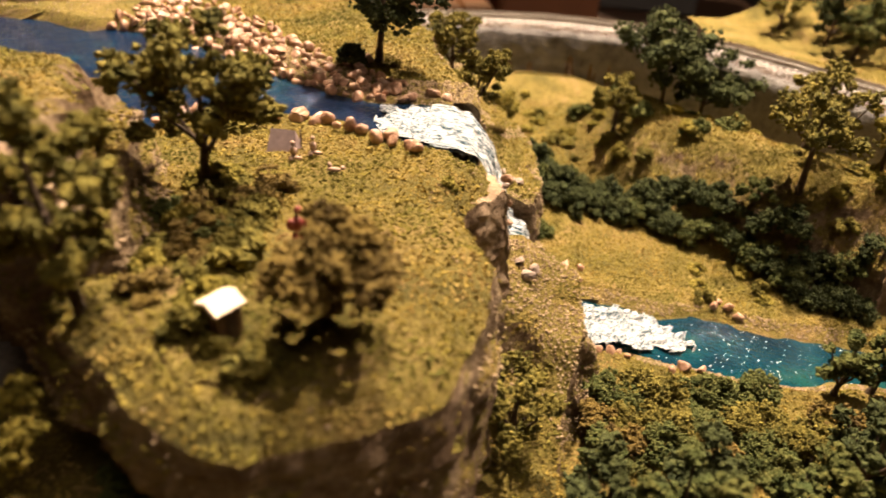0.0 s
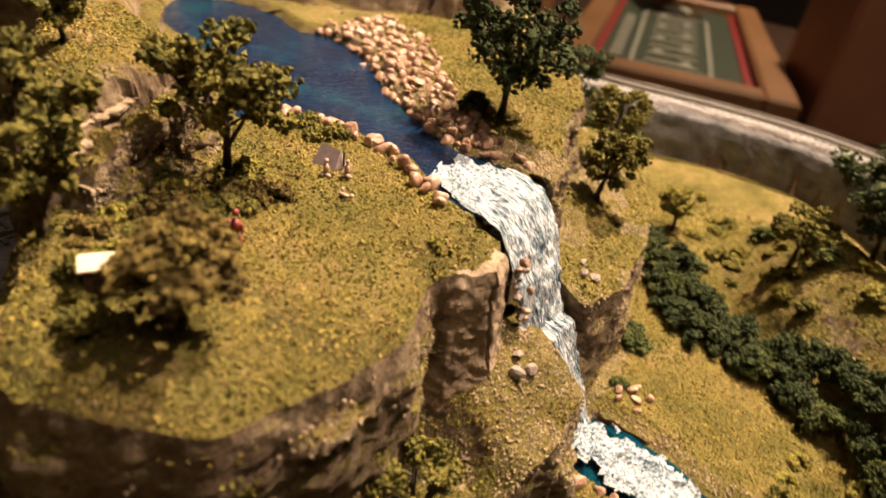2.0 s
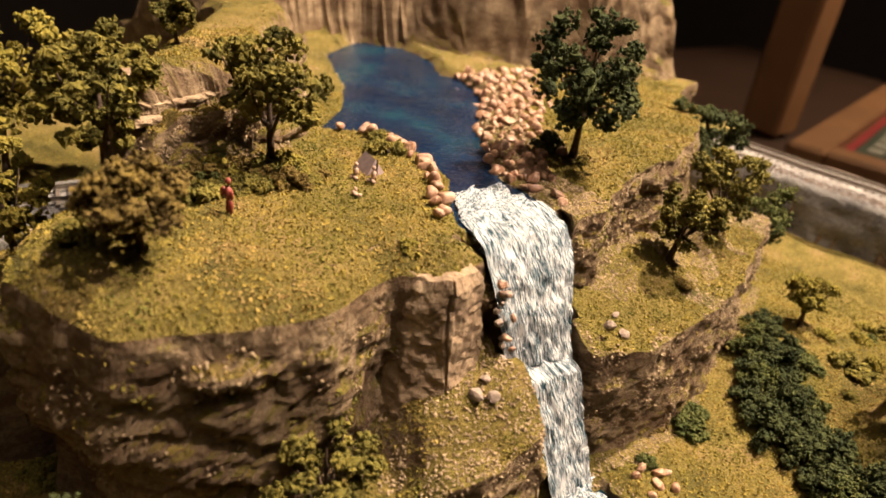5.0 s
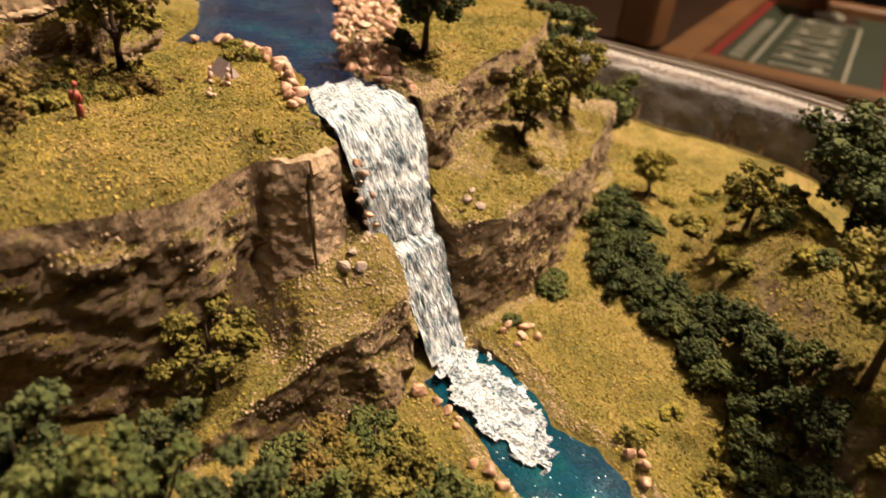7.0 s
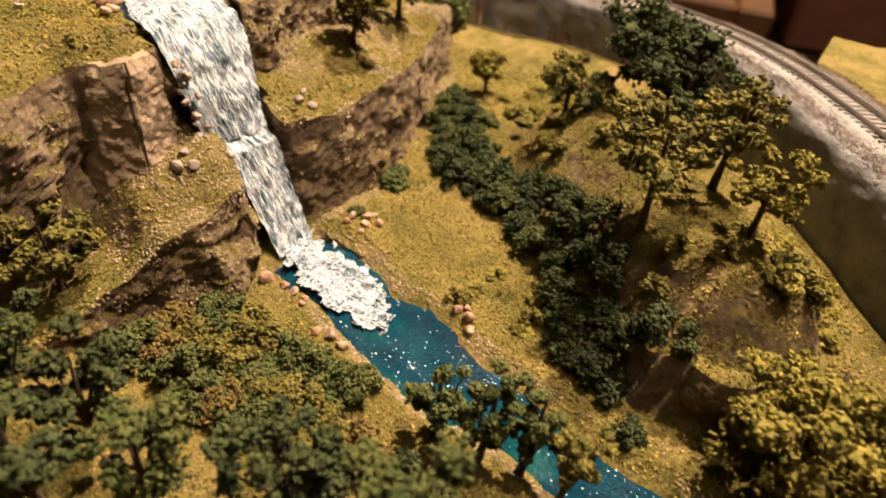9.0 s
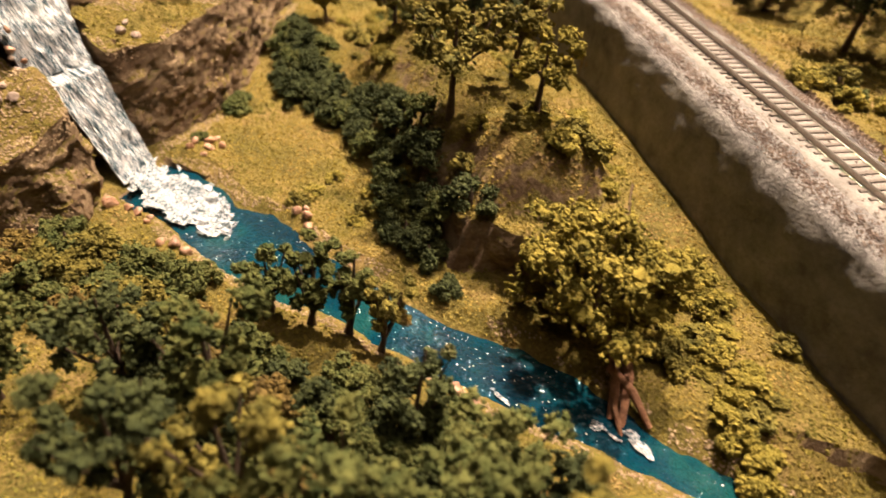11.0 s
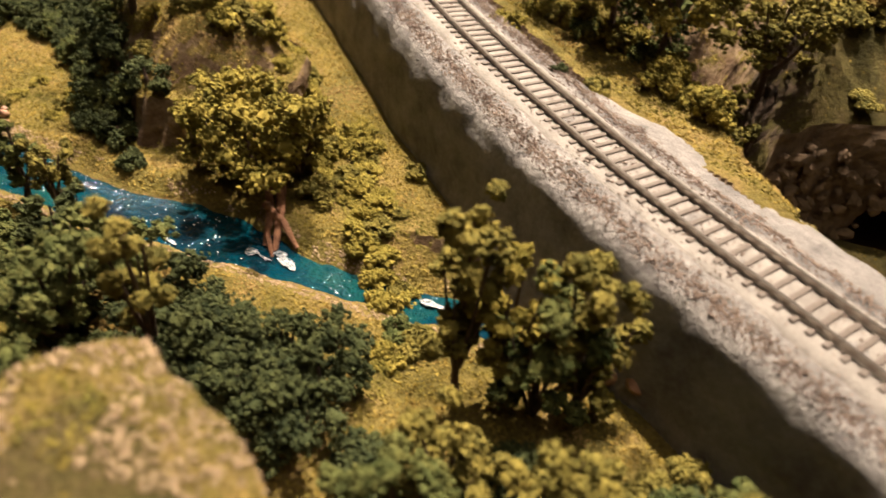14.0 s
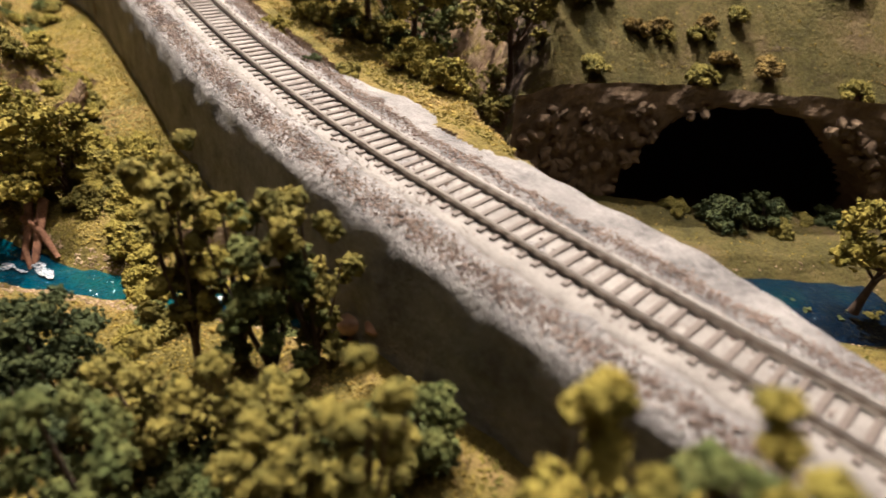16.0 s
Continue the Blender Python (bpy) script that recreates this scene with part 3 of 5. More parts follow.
water_sheet("stream_water", [q for q in STREAM if q[0] < 320], 0.0, 1.0, "teal blue glossy resin stream", WATER)
water_sheet("far_stream_water", [q for q in STREAM if q[0] > 326], 0.0, 2.0, "glossy resin stream below the cave, coloured darker for its shade", FAR_WATER)


def white_water(name, rows, mat, label, lumps=0.5, seed=0, ragged=0.0):
    """A sheet of falling or foaming water through rows of (left point, right point)."""
    rows = np.array(rows, dtype=float)
    t = np.linspace(0, len(rows) - 1, 26 * (len(rows) - 1))
    m = 44
    vs, uv, run = [], [], 0.0
    last = None
    for s in t:
        i = min(int(s), len(rows) - 2)
        a, b = [rows[i, e] + (rows[i + 1, e] - rows[i, e]) * (s - i) for e in (0, 1)]
        c = (a + b) / 2
        run += 0 if last is None else np.linalg.norm(c - last)
        last = c
        for k in range(m):
            u = k / (m - 1)
            p = a + (b - a) * u
            vs.append(p)
            uv.append((u * np.linalg.norm(b - a), run))
    vs, uv = np.array(vs), np.array(uv)
    bulge = lumps * (ripple(uv[:, 0] * 2.2, uv[:, 1] * 0.8, 3.5, 4, seed) + 0.4)
    vs[:, 2] += bulge
    vs[:, 0] += 0.8 * bulge
    f = [(r * m + k, r * m + k + 1, (r + 1) * m + k + 1, (r + 1) * m + k) for r in range(len(t) - 1) for k in range(m - 1)]
    if ragged:
        wide = np.repeat(np.array([uv[r * m + m - 1, 0] for r in range(len(t))]), m)
        edge = np.minimum(np.minimum(uv[:, 0], wide - uv[:, 0]), (run - uv[:, 1]) * 0.6 if name != "rapids" else uv[:, 1] * 0.45)
        torn = edge < ragged * (ripple(uv[:, 0], uv[:, 1], 3.0, 4, seed + 5) + 0.35)
        f = [q for q in f if not torn[list(q)].any()]
    return tagged(mesh_object(name, vs, f, mat, smooth=True, uvs=uv), label, "waterfall", kind="structure")


white_water("rapids", [((-15, 156, 66.5), (-16, 174, 66.5)), ((-6, 151, 66.7), (-8, 175, 66.7)), ((2, 147.5, 66.5), (2, 176, 66.5)), ((8, 146.5, 65.2), (8, 175.5, 65.2)), ((12, 147.5, 61.5), (12, 175, 61.5))], FOAM, "bright white foaming rapids above the falls", 1.0, 50, 3.0)
white_water("upper_waterfall", [((0, 149, 66.9), (0, 175, 66.9)), ((6.5, 147.5, 66.5), (7, 175, 66.5)), ((11, 147.2, 64.8), (11.5, 175, 64.8)), ((14, 147.2, 61.5), (14.5, 175, 61.5)), ((17, 148, 56), (18, 173, 56)), ((20, 149.5, 46), (22, 171.5, 46)), ((22, 152, 34.5), (26, 170.5, 34.5))], FALL, "tall streaked white and teal waterfall", 1.0, 51)
white_water("lower_waterfall", [((19, 153, 35), (25, 171, 35)), ((27, 153.5, 33), (30, 170.5, 33)), ((34, 155.5, 19), (35, 170.5, 19)), ((42, 157, 2), (41, 171.5, 2))], FALL, "narrow lower waterfall of streaked white water", 1.0, 52)
white_water("plunge_foam", [((40, 155, 2.2), (39, 174, 2.2)), ((52, 151.5, 1.6), (54, 175.5, 1.6)), ((66, 148.5, 1.0), (68, 173, 1.0)), ((82, 150, 0.2), (77, 168, 0.2)), ((88, 152, -0.6), (82, 166, -0.6))], FOAM, "churning white foam at the foot of the falls", 2.2, 53, 6.0)

# ---- cast rock faces ----


def cliff(name, line, top_in, foot_out, seed, bulge, recess, label, flip=1, relief=1.0, layers=1.0, lean=0.0, drop=0.0):
    """A rough rock face along a line: it leans out by bulge, falls back by recess near its foot, and turns over onto the turf."""
    pts = smooth_line(line, 1.25)
    d, nrm = line_frame(pts)
    out = -nrm * flip
    s = np.arange(len(pts)) * 1.25
    inner = pts - out * top_in
    top = ground_height(inner[:, 0], inner[:, 1]) + 0.4
    outer = pts + out * foot_out
    foot = np.minimum(ground_height(outer[:, 0], outer[:, 1]) - 2.0, top - 3)
    rim = 1.6 * ripple(s, s * 0 + seed, 7, 3, seed)
    rows = []
    for back in (top_in + 1.5, top_in * 0.66, top_in * 0.33):
        x, y = (pts - out * back)[:, 0], (pts - out * back)[:, 1]
        rows.append(np.column_stack([x, y, top - (0.9 if back > top_in else 0) - drop * max(0.0, 1 - back / top_in) ** 1.5 + 0.5 * ripple(x, y, 5, 3, seed)]))
    top = top - drop
    levels = 44
    for k in range(levels + 1):
        u = k / levels
        h = top + (foot - top) * u
        blocks = np.abs(ripple(s + 0.35 * h, h * 1.3, 17, 5, seed + 1)) * 5.0 - 1.4 + np.abs(ripple(s - 0.4 * h, h, 6.5, 4, seed + 6)) * 2.4
        strata = 0.7 * layers * ripple(s * 0.3, h, 4.0, 3, seed + 2) + 1.1 * ripple(s, h, 2.8, 3, seed + 3)
        fold = 2.2 * ripple(s, h * 0.4, 24, 3, seed + 4)
        push = bulge * np.sin(math.pi * min(u / 0.62, 1.0)) - recess * (step(112 - s, 35) if recess > 2.5 else 1.0) * max(0.0, (u - 0.45) / 0.55) ** 1.2 + rim * (1 - u) + lean * u
        push = push + (blocks + strata + fold) * relief * min(1.0, 0.25 + 3 * u)
        rows.append(np.column_stack([pts + out * push[:, None], h]))
    v = np.concatenate(rows)
    n, r = len(pts), len(rows)
    f = []
    for a in range(r - 1):
        for b in range(n - 1):
            q = (a * n + b, a * n + b + 1, (a + 1) * n + b + 1, (a + 1) * n + b)
            f.append(q if flip < 0 else q[::-1])
    return tagged(mesh_object(name, v, f, GROUND), label, "cliff", kind="structure")


CLIFFS = [
    cliff("cliff_front", [(-78, 97), (-56, 79), (-46, 70), (-36, 61), (-23, 57), (-7, 63), (3, 70), (9, 83), (13, 97), (14, 106), (11, 116), (9, 124), (11, 130), (15, 136), (15, 142), (12, 147), (4, 148)], 9, 10, 60, 2.0, 10.0,
          "tan cast rock cliff face under the turf plateau", lean=2.0, drop=5.0),
    cliff("cliff_east", [(6, 176), (14, 175), (12, 188), (3, 212), (-3, 240), (-21, 278), (-36, 300), (-58, 318), (-66, 345)], 9, 9, 70, 0.5, -3.0, "brown cast rock cliff east of the waterfall"),
    cliff("ledge_face", [(8, 57), (20, 57), (32, 70), (32, 88), (34, 104), (39, 122), (42, 136), (41, 146), (34, 151), (22, 153)], 7, 8, 80, 0.5, -2.0, "pale cast rock ledge with a hollow beside the falls"),
    cliff("terrace_face", [(22, 172), (30, 173), (34, 177), (37, 188), (36, 206), (31, 236), (19, 268), (6, 298), (-6, 312)], 7, 8, 90, 0.5, -1.0, "brown cast rock face of the terrace", relief=0.8),
    cliff("hill_rock", [(160, 174), (168, 175), (178, 181), (190, 195), (188, 214)], 6, 7, 95, 1.0, 2.0, "small brown rock outcrop at the hill's end", relief=0.7),
    cliff("pool_rock", [(-58, 122), (-66, 140), (-82, 142), (-100, 150), (-124, 170)], 6, 6, 97, 1.0, 1.0, "dark rock face dropping to the pool", relief=0.7),
    cliff("near_rock", [(211, 10), (213, 50), (223, 65), (236, 62), (245, 57), (253, 46), (259, 10)], 9, 9, 99, 0.0, -5.0, "tan bare earth slope of the near hill", flip=-1, relief=0.8),
]


CLIFFS.append(cliff("strata_outcrop", [(-47, 72), (-50, 80), (-51, 90), (-55, 104), (-58, 118), (-62, 132)], 8, 8, 103, 1.0, -7.0, "stepped layers of pale rock on the hillside", relief=0.75, layers=4.0))


CLIFFS.append(cliff("pool_back_cliff", [(-196, 150), (-187, 186), (-183, 214), (-165, 245), (-140, 253), (-116, 271), (-95, 288), (-80, 305), (-73, 330)], 8, 6, 107, 0.5, -3.0, "tall tan rock wall behind the pool", flip=-1))


def rock_ledges():
    """Thin weathered layers standing proud of the hillside, one over the other."""
    line = smooth_line([(-52, 90), (-54, 100), (-58, 112), (-62, 122), (-66, 133)], 1.5)
    d, nrm = line_frame(line)
    for k in range(6):
        rng = np.random.RandomState(130 + k)
        z, back = 72.5 + 3.2 * k, 2.6 * k
        a, b = rng.randint(0, 7), len(line) - rng.randint(1, 9)
        p = line[a:b] + nrm[a:b] * (back + 1.4 * ripple(np.arange(b - a) * 1.5, np.full(b - a, 9.0 * k), 9, 4, 131 + k))[:, None]
        n = len(p)
        thick = 1.5 + 0.5 * ripple(np.arange(n) * 1.5, np.full(n, 4.0 * k), 7, 3, 133)
        out = -nrm[a:b]
        rows = []
        for o, h in ((-3, 0.2), (0.2, 0.1), (0.9, -0.3), (0.8, -0.8), (-0.4, -1.1), (-4, -1.3)):
            rows.append(np.column_stack([p + out * (o + 0.5 * rng.uniform(-1, 1, n)[:, None]), z + 0.5 * ripple(p[:, 0], p[:, 1], 8, 3, 134 + k) + h * thick]))
        v = np.concatenate(rows)
        f = [(i * n + j, i * n + j + 1, (i + 1) * n + j + 1, (i + 1) * n + j) for i in range(len(rows) - 1) for j in range(n - 1)]
        mesh_object("rock_layer", v, f, CLIFF, CLIFFS[7])


def buttress():
    """The upright block of bare rock left of the falls: flat faces, split by a crack, with broken edges."""
    foot = np.array([(11, 122), (17, 123.5), (25, 132), (22, 146), (8, 146)], dtype=float)
    head = np.array([(8, 126.5), (12, 127.5), (19, 134.5), (17, 144), (6, 144)], dtype=float)
    vs, n, m = [], 130, 46
    seg = np.concatenate([[0], np.cumsum(np.linalg.norm(np.diff(np.vstack([head, head[:1]]), axis=0), axis=1))])
    at = np.linspace(0, seg[-1], n, endpoint=False)
    ring = lambda c: np.stack([np.interp(at, seg, np.append(c[:, k], c[0, k])) for k in (0, 1)], axis=1)
    lo, hi = ring(foot), ring(head)
    mid = hi.mean(axis=0)
    for k in range(m):
        u = k / (m - 1)
        p = lo + (hi - lo) * (1 - (1 - u) ** 1.6)
        z = 22 + 40.5 * u
        o = p - mid
        o /= np.linalg.norm(o, axis=1)[:, None]
        chip = 1.0 * np.abs(ripple(at * 1.2, np.full(n, z * 0.5), 9, 4, 140)) + 1.0 * ripple(at + 0.3 * z, np.full(n, z * 1.4), 3.0, 3, 141) - 1.1 * np.clip(1 - np.abs(at - 13.5 - 2.2 * ripple(np.full(n, z), at * 0, 9, 3, 143)) / 0.4, 0, 1)
        vs.append(np.column_stack([p + o * (chip - 1.4 * max(0, u - 0.93) / 0.07)[:, None], np.full(n, z) + 0.7 * ripple(at, at * 0, 4, 3, 142) * u]))
    vs.append(np.array([(mid[0], mid[1], 63.0)]))
    v = np.concatenate(vs)
    f = [(k * n + j, k * n + (j + 1) % n, (k + 1) * n + (j + 1) % n, (k + 1) * n + j) for k in range(m - 1) for j in range(n)]
    f += [((m - 1) * n + j, (m - 1) * n + (j + 1) % n, m * n) for j in range(n)]
    return tagged(mesh_object("rock_buttress", v, f, CLIFF), "upright block of bare brown rock beside the falls", "rock", kind="structure")


def hollow_rock():
    """A rounded crumbling outcrop at the foot of the falls, with a dark hollow in its face."""
    bm = bmesh.new()
    bmesh.ops.create_icosphere(bm, subdivisions=5, radius=1.0)
    p = np.array([q.co[:] for q in bm.verts])
    faces = [tuple(q.index for q in f.verts) for f in bm.faces]
    bm.free()
    rough = 0.09 * ripple(p[:, 0] * 10 + p[:, 2] * 7, p[:, 1] * 10 - p[:, 2] * 6, 3.5, 4, 150) + 0.05 * ripple(p[:, 0] * 20 - p[:, 2] * 14, p[:, 1] * 20 + p[:, 2] * 15, 2.0, 3, 151)
    into = np.array((0.72, -0.52, 0.46)) / np.linalg.norm((0.72, -0.52, 0.46))
    near = np.clip((p @ into - 0.86 + rough) / 0.09, 0, 1)
    q = p * (1 + rough - 0.5 * near * near * (3 - 2 * near))[:, None]
    q = q * np.array((15, 14, 16)) + np.array((34, 133, 8))
    CLIFFS.append(tagged(mesh_object("hollow_rock", q, faces, GROUND), "rounded crumbling rock with a dark hollow", "rock", kind="structure"))


GRAVEL = stone_like("tan_gravel", [(0.3, (0.18, 0.12, 0.065)), (0.7, (0.42, 0.31, 0.19))], 0.4, 1.5, 0.85, 0.3, 0)
rock_ledges()
buttress()
hollow_rock()


def cave_face():
    """The rock wall at the tunnel hill's foot, with an arched cave mouth through it."""
    xs, zs = np.arange(332, 470, 1.3), np.arange(-3, 42, 1.1)
    X, Z = np.meshgrid(xs, zs)
    Y = np.interp(X, [332, 346, 362, 380, 440, 470], [181, 193, 197, 200, 200, 193]) + 0.10 * Z
    rough = 3.0 * np.abs(ripple(X, Z * 1.3, 15, 4, 110)) + 1.6 * ripple(X, Z, 4.5, 3, 111)
    reach = np.sqrt(((X - 409) / 37) ** 2 + (np.clip(Z, 0, 99) / 32) ** 2) + 0.07 * ripple(X, Z, 9, 3, 112)
    Y = Y - rough + 9 * np.clip(1.16 - reach, 0, 0.16) / 0.16
    v = np.stack([X, Y, Z], axis=-1).reshape(-1, 3)
    r, c = X.shape
    i = (np.arange(r - 1)[:, None] * c + np.arange(c - 1)[None]).ravel()
    q = np.stack([i, i + 1, i + 1 + c, i + c], axis=1)
    open_cell = (reach.ravel()[q] < 1.0).any(axis=1)
    return tagged(mesh_object("cave_face", v, q[~open_cell].tolist(), SHADED_ROCK), "brown rock wall with a dark arched cave mouth", "cave", kind="structure")


cave_face()

# ---- trees and bushes ----
KINDS = {"yellow": "yellow-green", "olive": "olive-green", "green": "mid-green", "dark": "dark green", "brown": "dry brownish"}


def tree(x, y, height, radius, kind, seed, bare=0.34, lean=0.0, z=None, dense=1.0):
    """A model tree: a tapered trunk with bent limbs and a crown of foam lumps."""
    rng = np.random.RandomState(seed)
    base = gz(x, y) - 1.0 if z is None else z
    ob = tagged(new("tree"), "%s foam-leaved model tree with a dark trunk on the turf" % KINDS[kind], "tree", "model trees")
    ob.matrix_basis = Matrix.Translation((x * MM, y * MM, base * MM))
    fork = height * bare
    bend = np.array([rng.uniform(-0.08, 0.08) + lean, rng.uniform(-0.08, 0.08)]) * height
    top = np.array([bend[0], bend[1], height * 0.8])
    r0 = min(0.024 * height + 0.3, 1.05)
    chunks = [tube([(0, 0, 0), (bend[0] * 0.2, bend[1] * 0.2, fork * 0.5), (bend[0] * 0.5, bend[1] * 0.5, fork), tuple(top)], [r0 * 1.5, r0, r0 * 0.8, r0 * 0.25])]
    tips = [top]
    limbs = 6
    for k in range(limbs):
        a = 2 * math.pi * (k + rng.uniform(-0.3, 0.3)) / limbs
        reach = radius * rng.uniform(0.55, 0.9)
        up = rng.uniform(0.5, 0.86) * height
        start = np.array([bend[0] * 0.5, bend[1] * 0.5, fork * rng.uniform(0.85, 1.3)])
        end = np.array([bend[0] * 0.7 + reach * math.cos(a), bend[1] * 0.7 + reach * math.sin(a), up])
        mid = (start + end) / 2 + np.array([0, 0, -0.05 * height])
        chunks.append(tube([tuple(start), tuple(mid), tuple(end)], [r0 * 0.6, r0 * 0.4, r0 * 0.2], 5))
        tips += [end, mid + (end - mid) * 0.4]
    v, f = gather(chunks)
    mesh_object("trunk", v, f, BARK, ob, smooth=True)
    lumps = []
    count = int(27 * dense)
    for k in range(count):
        if k < len(tips):
            c = tips[k] + rng.normal(0, 0.04 * height, 3)
        else:
            d = on_ball(rng, 1)[0]
            c = np.array([bend[0] * 0.7, bend[1] * 0.7, height * (0.5 + bare * 0.5)]) + d * np.array([radius, radius, height * (0.5 - bare * 0.5)]) * rng.uniform(0.5, 1.1)
        lumps += foam_clump(rng, c, max(1.2, radius * rng.uniform(0.13, 0.30)), 46, 0.5 + 0.009 * height)
    v, f = gather(lumps)
    mesh_object("crown", v, f, LEAF[kind], ob)
    return ob


def bush(x, y, radius, height, kind, seed, z=None, group="low bushes"):
    rng = np.random.RandomState(seed)
    base = (gz(x, y) if z is None else z) - 0.5
    ob = tagged(new("bush"), "%s foam bush growing low on the turf" % KINDS[kind], "bush", group)
    ob.matrix_basis = Matrix.Translation((x * MM, y * MM, base * MM))
    lumps = []
    for k in range(int(10 + radius * 0.9)):
        a, r = rng.uniform(0, 2 * math.pi), radius * math.sqrt(rng.uniform(0, 0.85))
        h = height * (1 - (r / radius) ** 2 * 0.75) * rng.uniform(0.45, 0.95)
        lumps += foam_clump(rng, (r * math.cos(a), r * math.sin(a), h), radius * rng.uniform(0.22, 0.36), 44, 0.62)
    v, f = gather(lumps)
    mesh_object("crown", v, f, LEAF[kind], ob)
    v, f = gather([tube([(0, 0, -1), (0.3, 0, height * 0.3), (0, 0.4, height * 0.6)], [0.9, 0.7, 0.3], 5)])
    mesh_object("stem", v, f, BARK, ob)
    return ob


for n, (x, y, h, r, kind) in enumerate([
        (-46, 121, 37, 14, "olive"), (-54, 82, 54, 11, "olive"), (-80, 109, 15, 5, "olive"), (-17, 206, 42, 17, "dark"),
        (-30, 296, 36, 15, "dark"), (15, 222, 27, 10, "olive"), (8, 258, 32, 12, "olive"), (-2, 305, 38, 16, "green"), (36, 286, 23, 8, "yellow")]):
    tree(x, y, h, r, kind, 200 + n, bare=0.5 if h > 50 else 0.3, dense=1.7 if kind == "dark" else 1.2)
tree(-128, 66, 62, 20, "yellow", 230, z=36)
tree(-124, 96, 56, 18, "olive", 231, z=36)
tree(-15, 80, 20, 10, "brown", 235, bare=0.42, dense=1.6)
bush(-24, 70, 4, 5, "olive", 236)
tree(-66, 62, 42, 12, "yellow", 234, z=34)
tree(5, 132.5, 10, 3.2, "yellow", 232, dense=0.5)
for n, (x, y, h, r, kind) in enumerate([
        (106, 288, 48, 21, "dark"), (118, 274, 38, 17, "dark"), (132, 206, 40, 18, "olive"), (158, 207, 27, 10, "yellow"), (143, 230, 36, 13, "olive"),
        (80, 268, 26, 10, "olive"), (194, 164, 36, 17, "yellow"), (183, 172, 32, 14, "yellow"), (204, 170, 30, 12, "yellow")]):
    tree(x, y, h, r, kind, 260 + n, bare=0.06 if x > 180 else 0.42, dense=1.5 if kind == "dark" or x > 180 else 0.8)
for n, (x, y, h, r, kind) in enumerate([
        (22, 104, 26, 11, "olive"), (51, 72, 42, 11, "green"), (28, 60, 44, 13, "dark"), (66, 70, 36, 11, "dark"), (60, 84, 32, 10, "dark"), (82, 82, 30, 10, "green"), (40, 80, 30, 9, "dark"), (43, 62, 38, 10, "green"), (128, 133, 29, 6, "green"), (137, 136, 32, 5, "green"), (147, 135, 26, 5, "olive"),
        (117, 132, 24, 7, "green"), (148, 82, 42, 12, "olive"), (170, 82, 40, 12, "green"), (128, 74, 40, 12, "dark"), (160, 70, 34, 10, "green"), (126, 98, 38, 12, "green"), (104, 96, 34, 11, "dark"), (187, 108, 33, 11, "green"),
        (165, 113, 28, 9, "dark"), (205, 92, 52, 5, "olive"), (184, 92, 40, 11, "green")]):
    tree(x, y, h, r, kind, 300 + n, bare=0.2, dense=0.85)
for n, (x, y, h, r, kind) in enumerate([
        (266, 105, 60, 9, "olive"), (276, 106, 50, 7, "yellow"), (284, 102, 42, 10, "green"), (293, 106, 56, 9, "olive"), (270, 80, 34, 10, "olive"),
        (290, 76, 42, 10, "olive"), (308, 66, 58, 7, "olive"), (296, 66, 44, 9, "olive"), (264, 66, 42, 10, "green"), (335, 48, 74, 5, "yellow"), (344, 45, 72, 7, "green"), (350, 48, 76, 4, "yellow"), (312, 80, 34, 9, "green")]):
    tree(x, y, h, r, kind, 340 + n, bare=0.12, z=4, dense=1.0)
for n, (x, y, h, r, kind) in enumerate([
        (285, 222, 44, 16, "olive"), (300, 214, 40, 15, "yellow"), (318, 206, 38, 14, "olive"), (268, 250, 44, 18, "olive"), (296, 250, 50, 18, "green"), (332, 216, 40, 16, "olive"),
        (240, 300, 46, 17, "dark"), (212, 330, 30, 12, "green"), (235, 345, 34, 14, "olive"), (255, 285, 40, 15, "green"), (428, 150, 40, 15, "yellow"), (444, 158, 44, 14, "yellow")]):
    tree(x, y, h, r, kind, 380 + n, bare=0.3, z=2 if x > 400 else None)

for n, (x, y, h, r, kind) in enumerate([(206, 348, 34, 15, "dark"), (228, 366, 36, 16, "olive"), (252, 330, 40, 16, "green"), (192, 372, 26, 11, "olive"), (274, 306, 40, 16, "olive"), (284, 350, 40, 17, "dark"),
                                        (184, 60, 44, 12, "olive"), (202, 62, 40, 11, "green"), (168, 52, 46, 12, "olive")]):
    tree(x, y, h, r, kind, 400 + n, bare=0.2)
# dark bushes along the hill's foot
row = smooth_line([(36, 256), (50, 238), (64, 228), (84, 226), (102, 213), (116, 200), (128, 184), (146, 170)], 7.5)
rng = np.random.RandomState(7)
for n, p in enumerate(row):
    for side in (0, 1):
        q = p + rng.uniform(-2, 2, 2) + side * np.array([6.5, 6.0])
        bush(q[0], q[1], rng.uniform(6.0, 8.5), rng.uniform(8, 12), "dark" if rng.rand() < 0.75 else "green", 420 + 2 * n + side, group="dark bushes at the hill's foot")
bush(153, 161, 4, 5, "dark", 470)
for n, (x, y, q) in enumerate([(44, 246, 6), (38, 258, 7), (50, 262, 6), (30, 272, 6), (60, 250, 5)]):
    bush(x, y, q, q * 1.2, ("green", "dark")[n % 2], 472 + n)
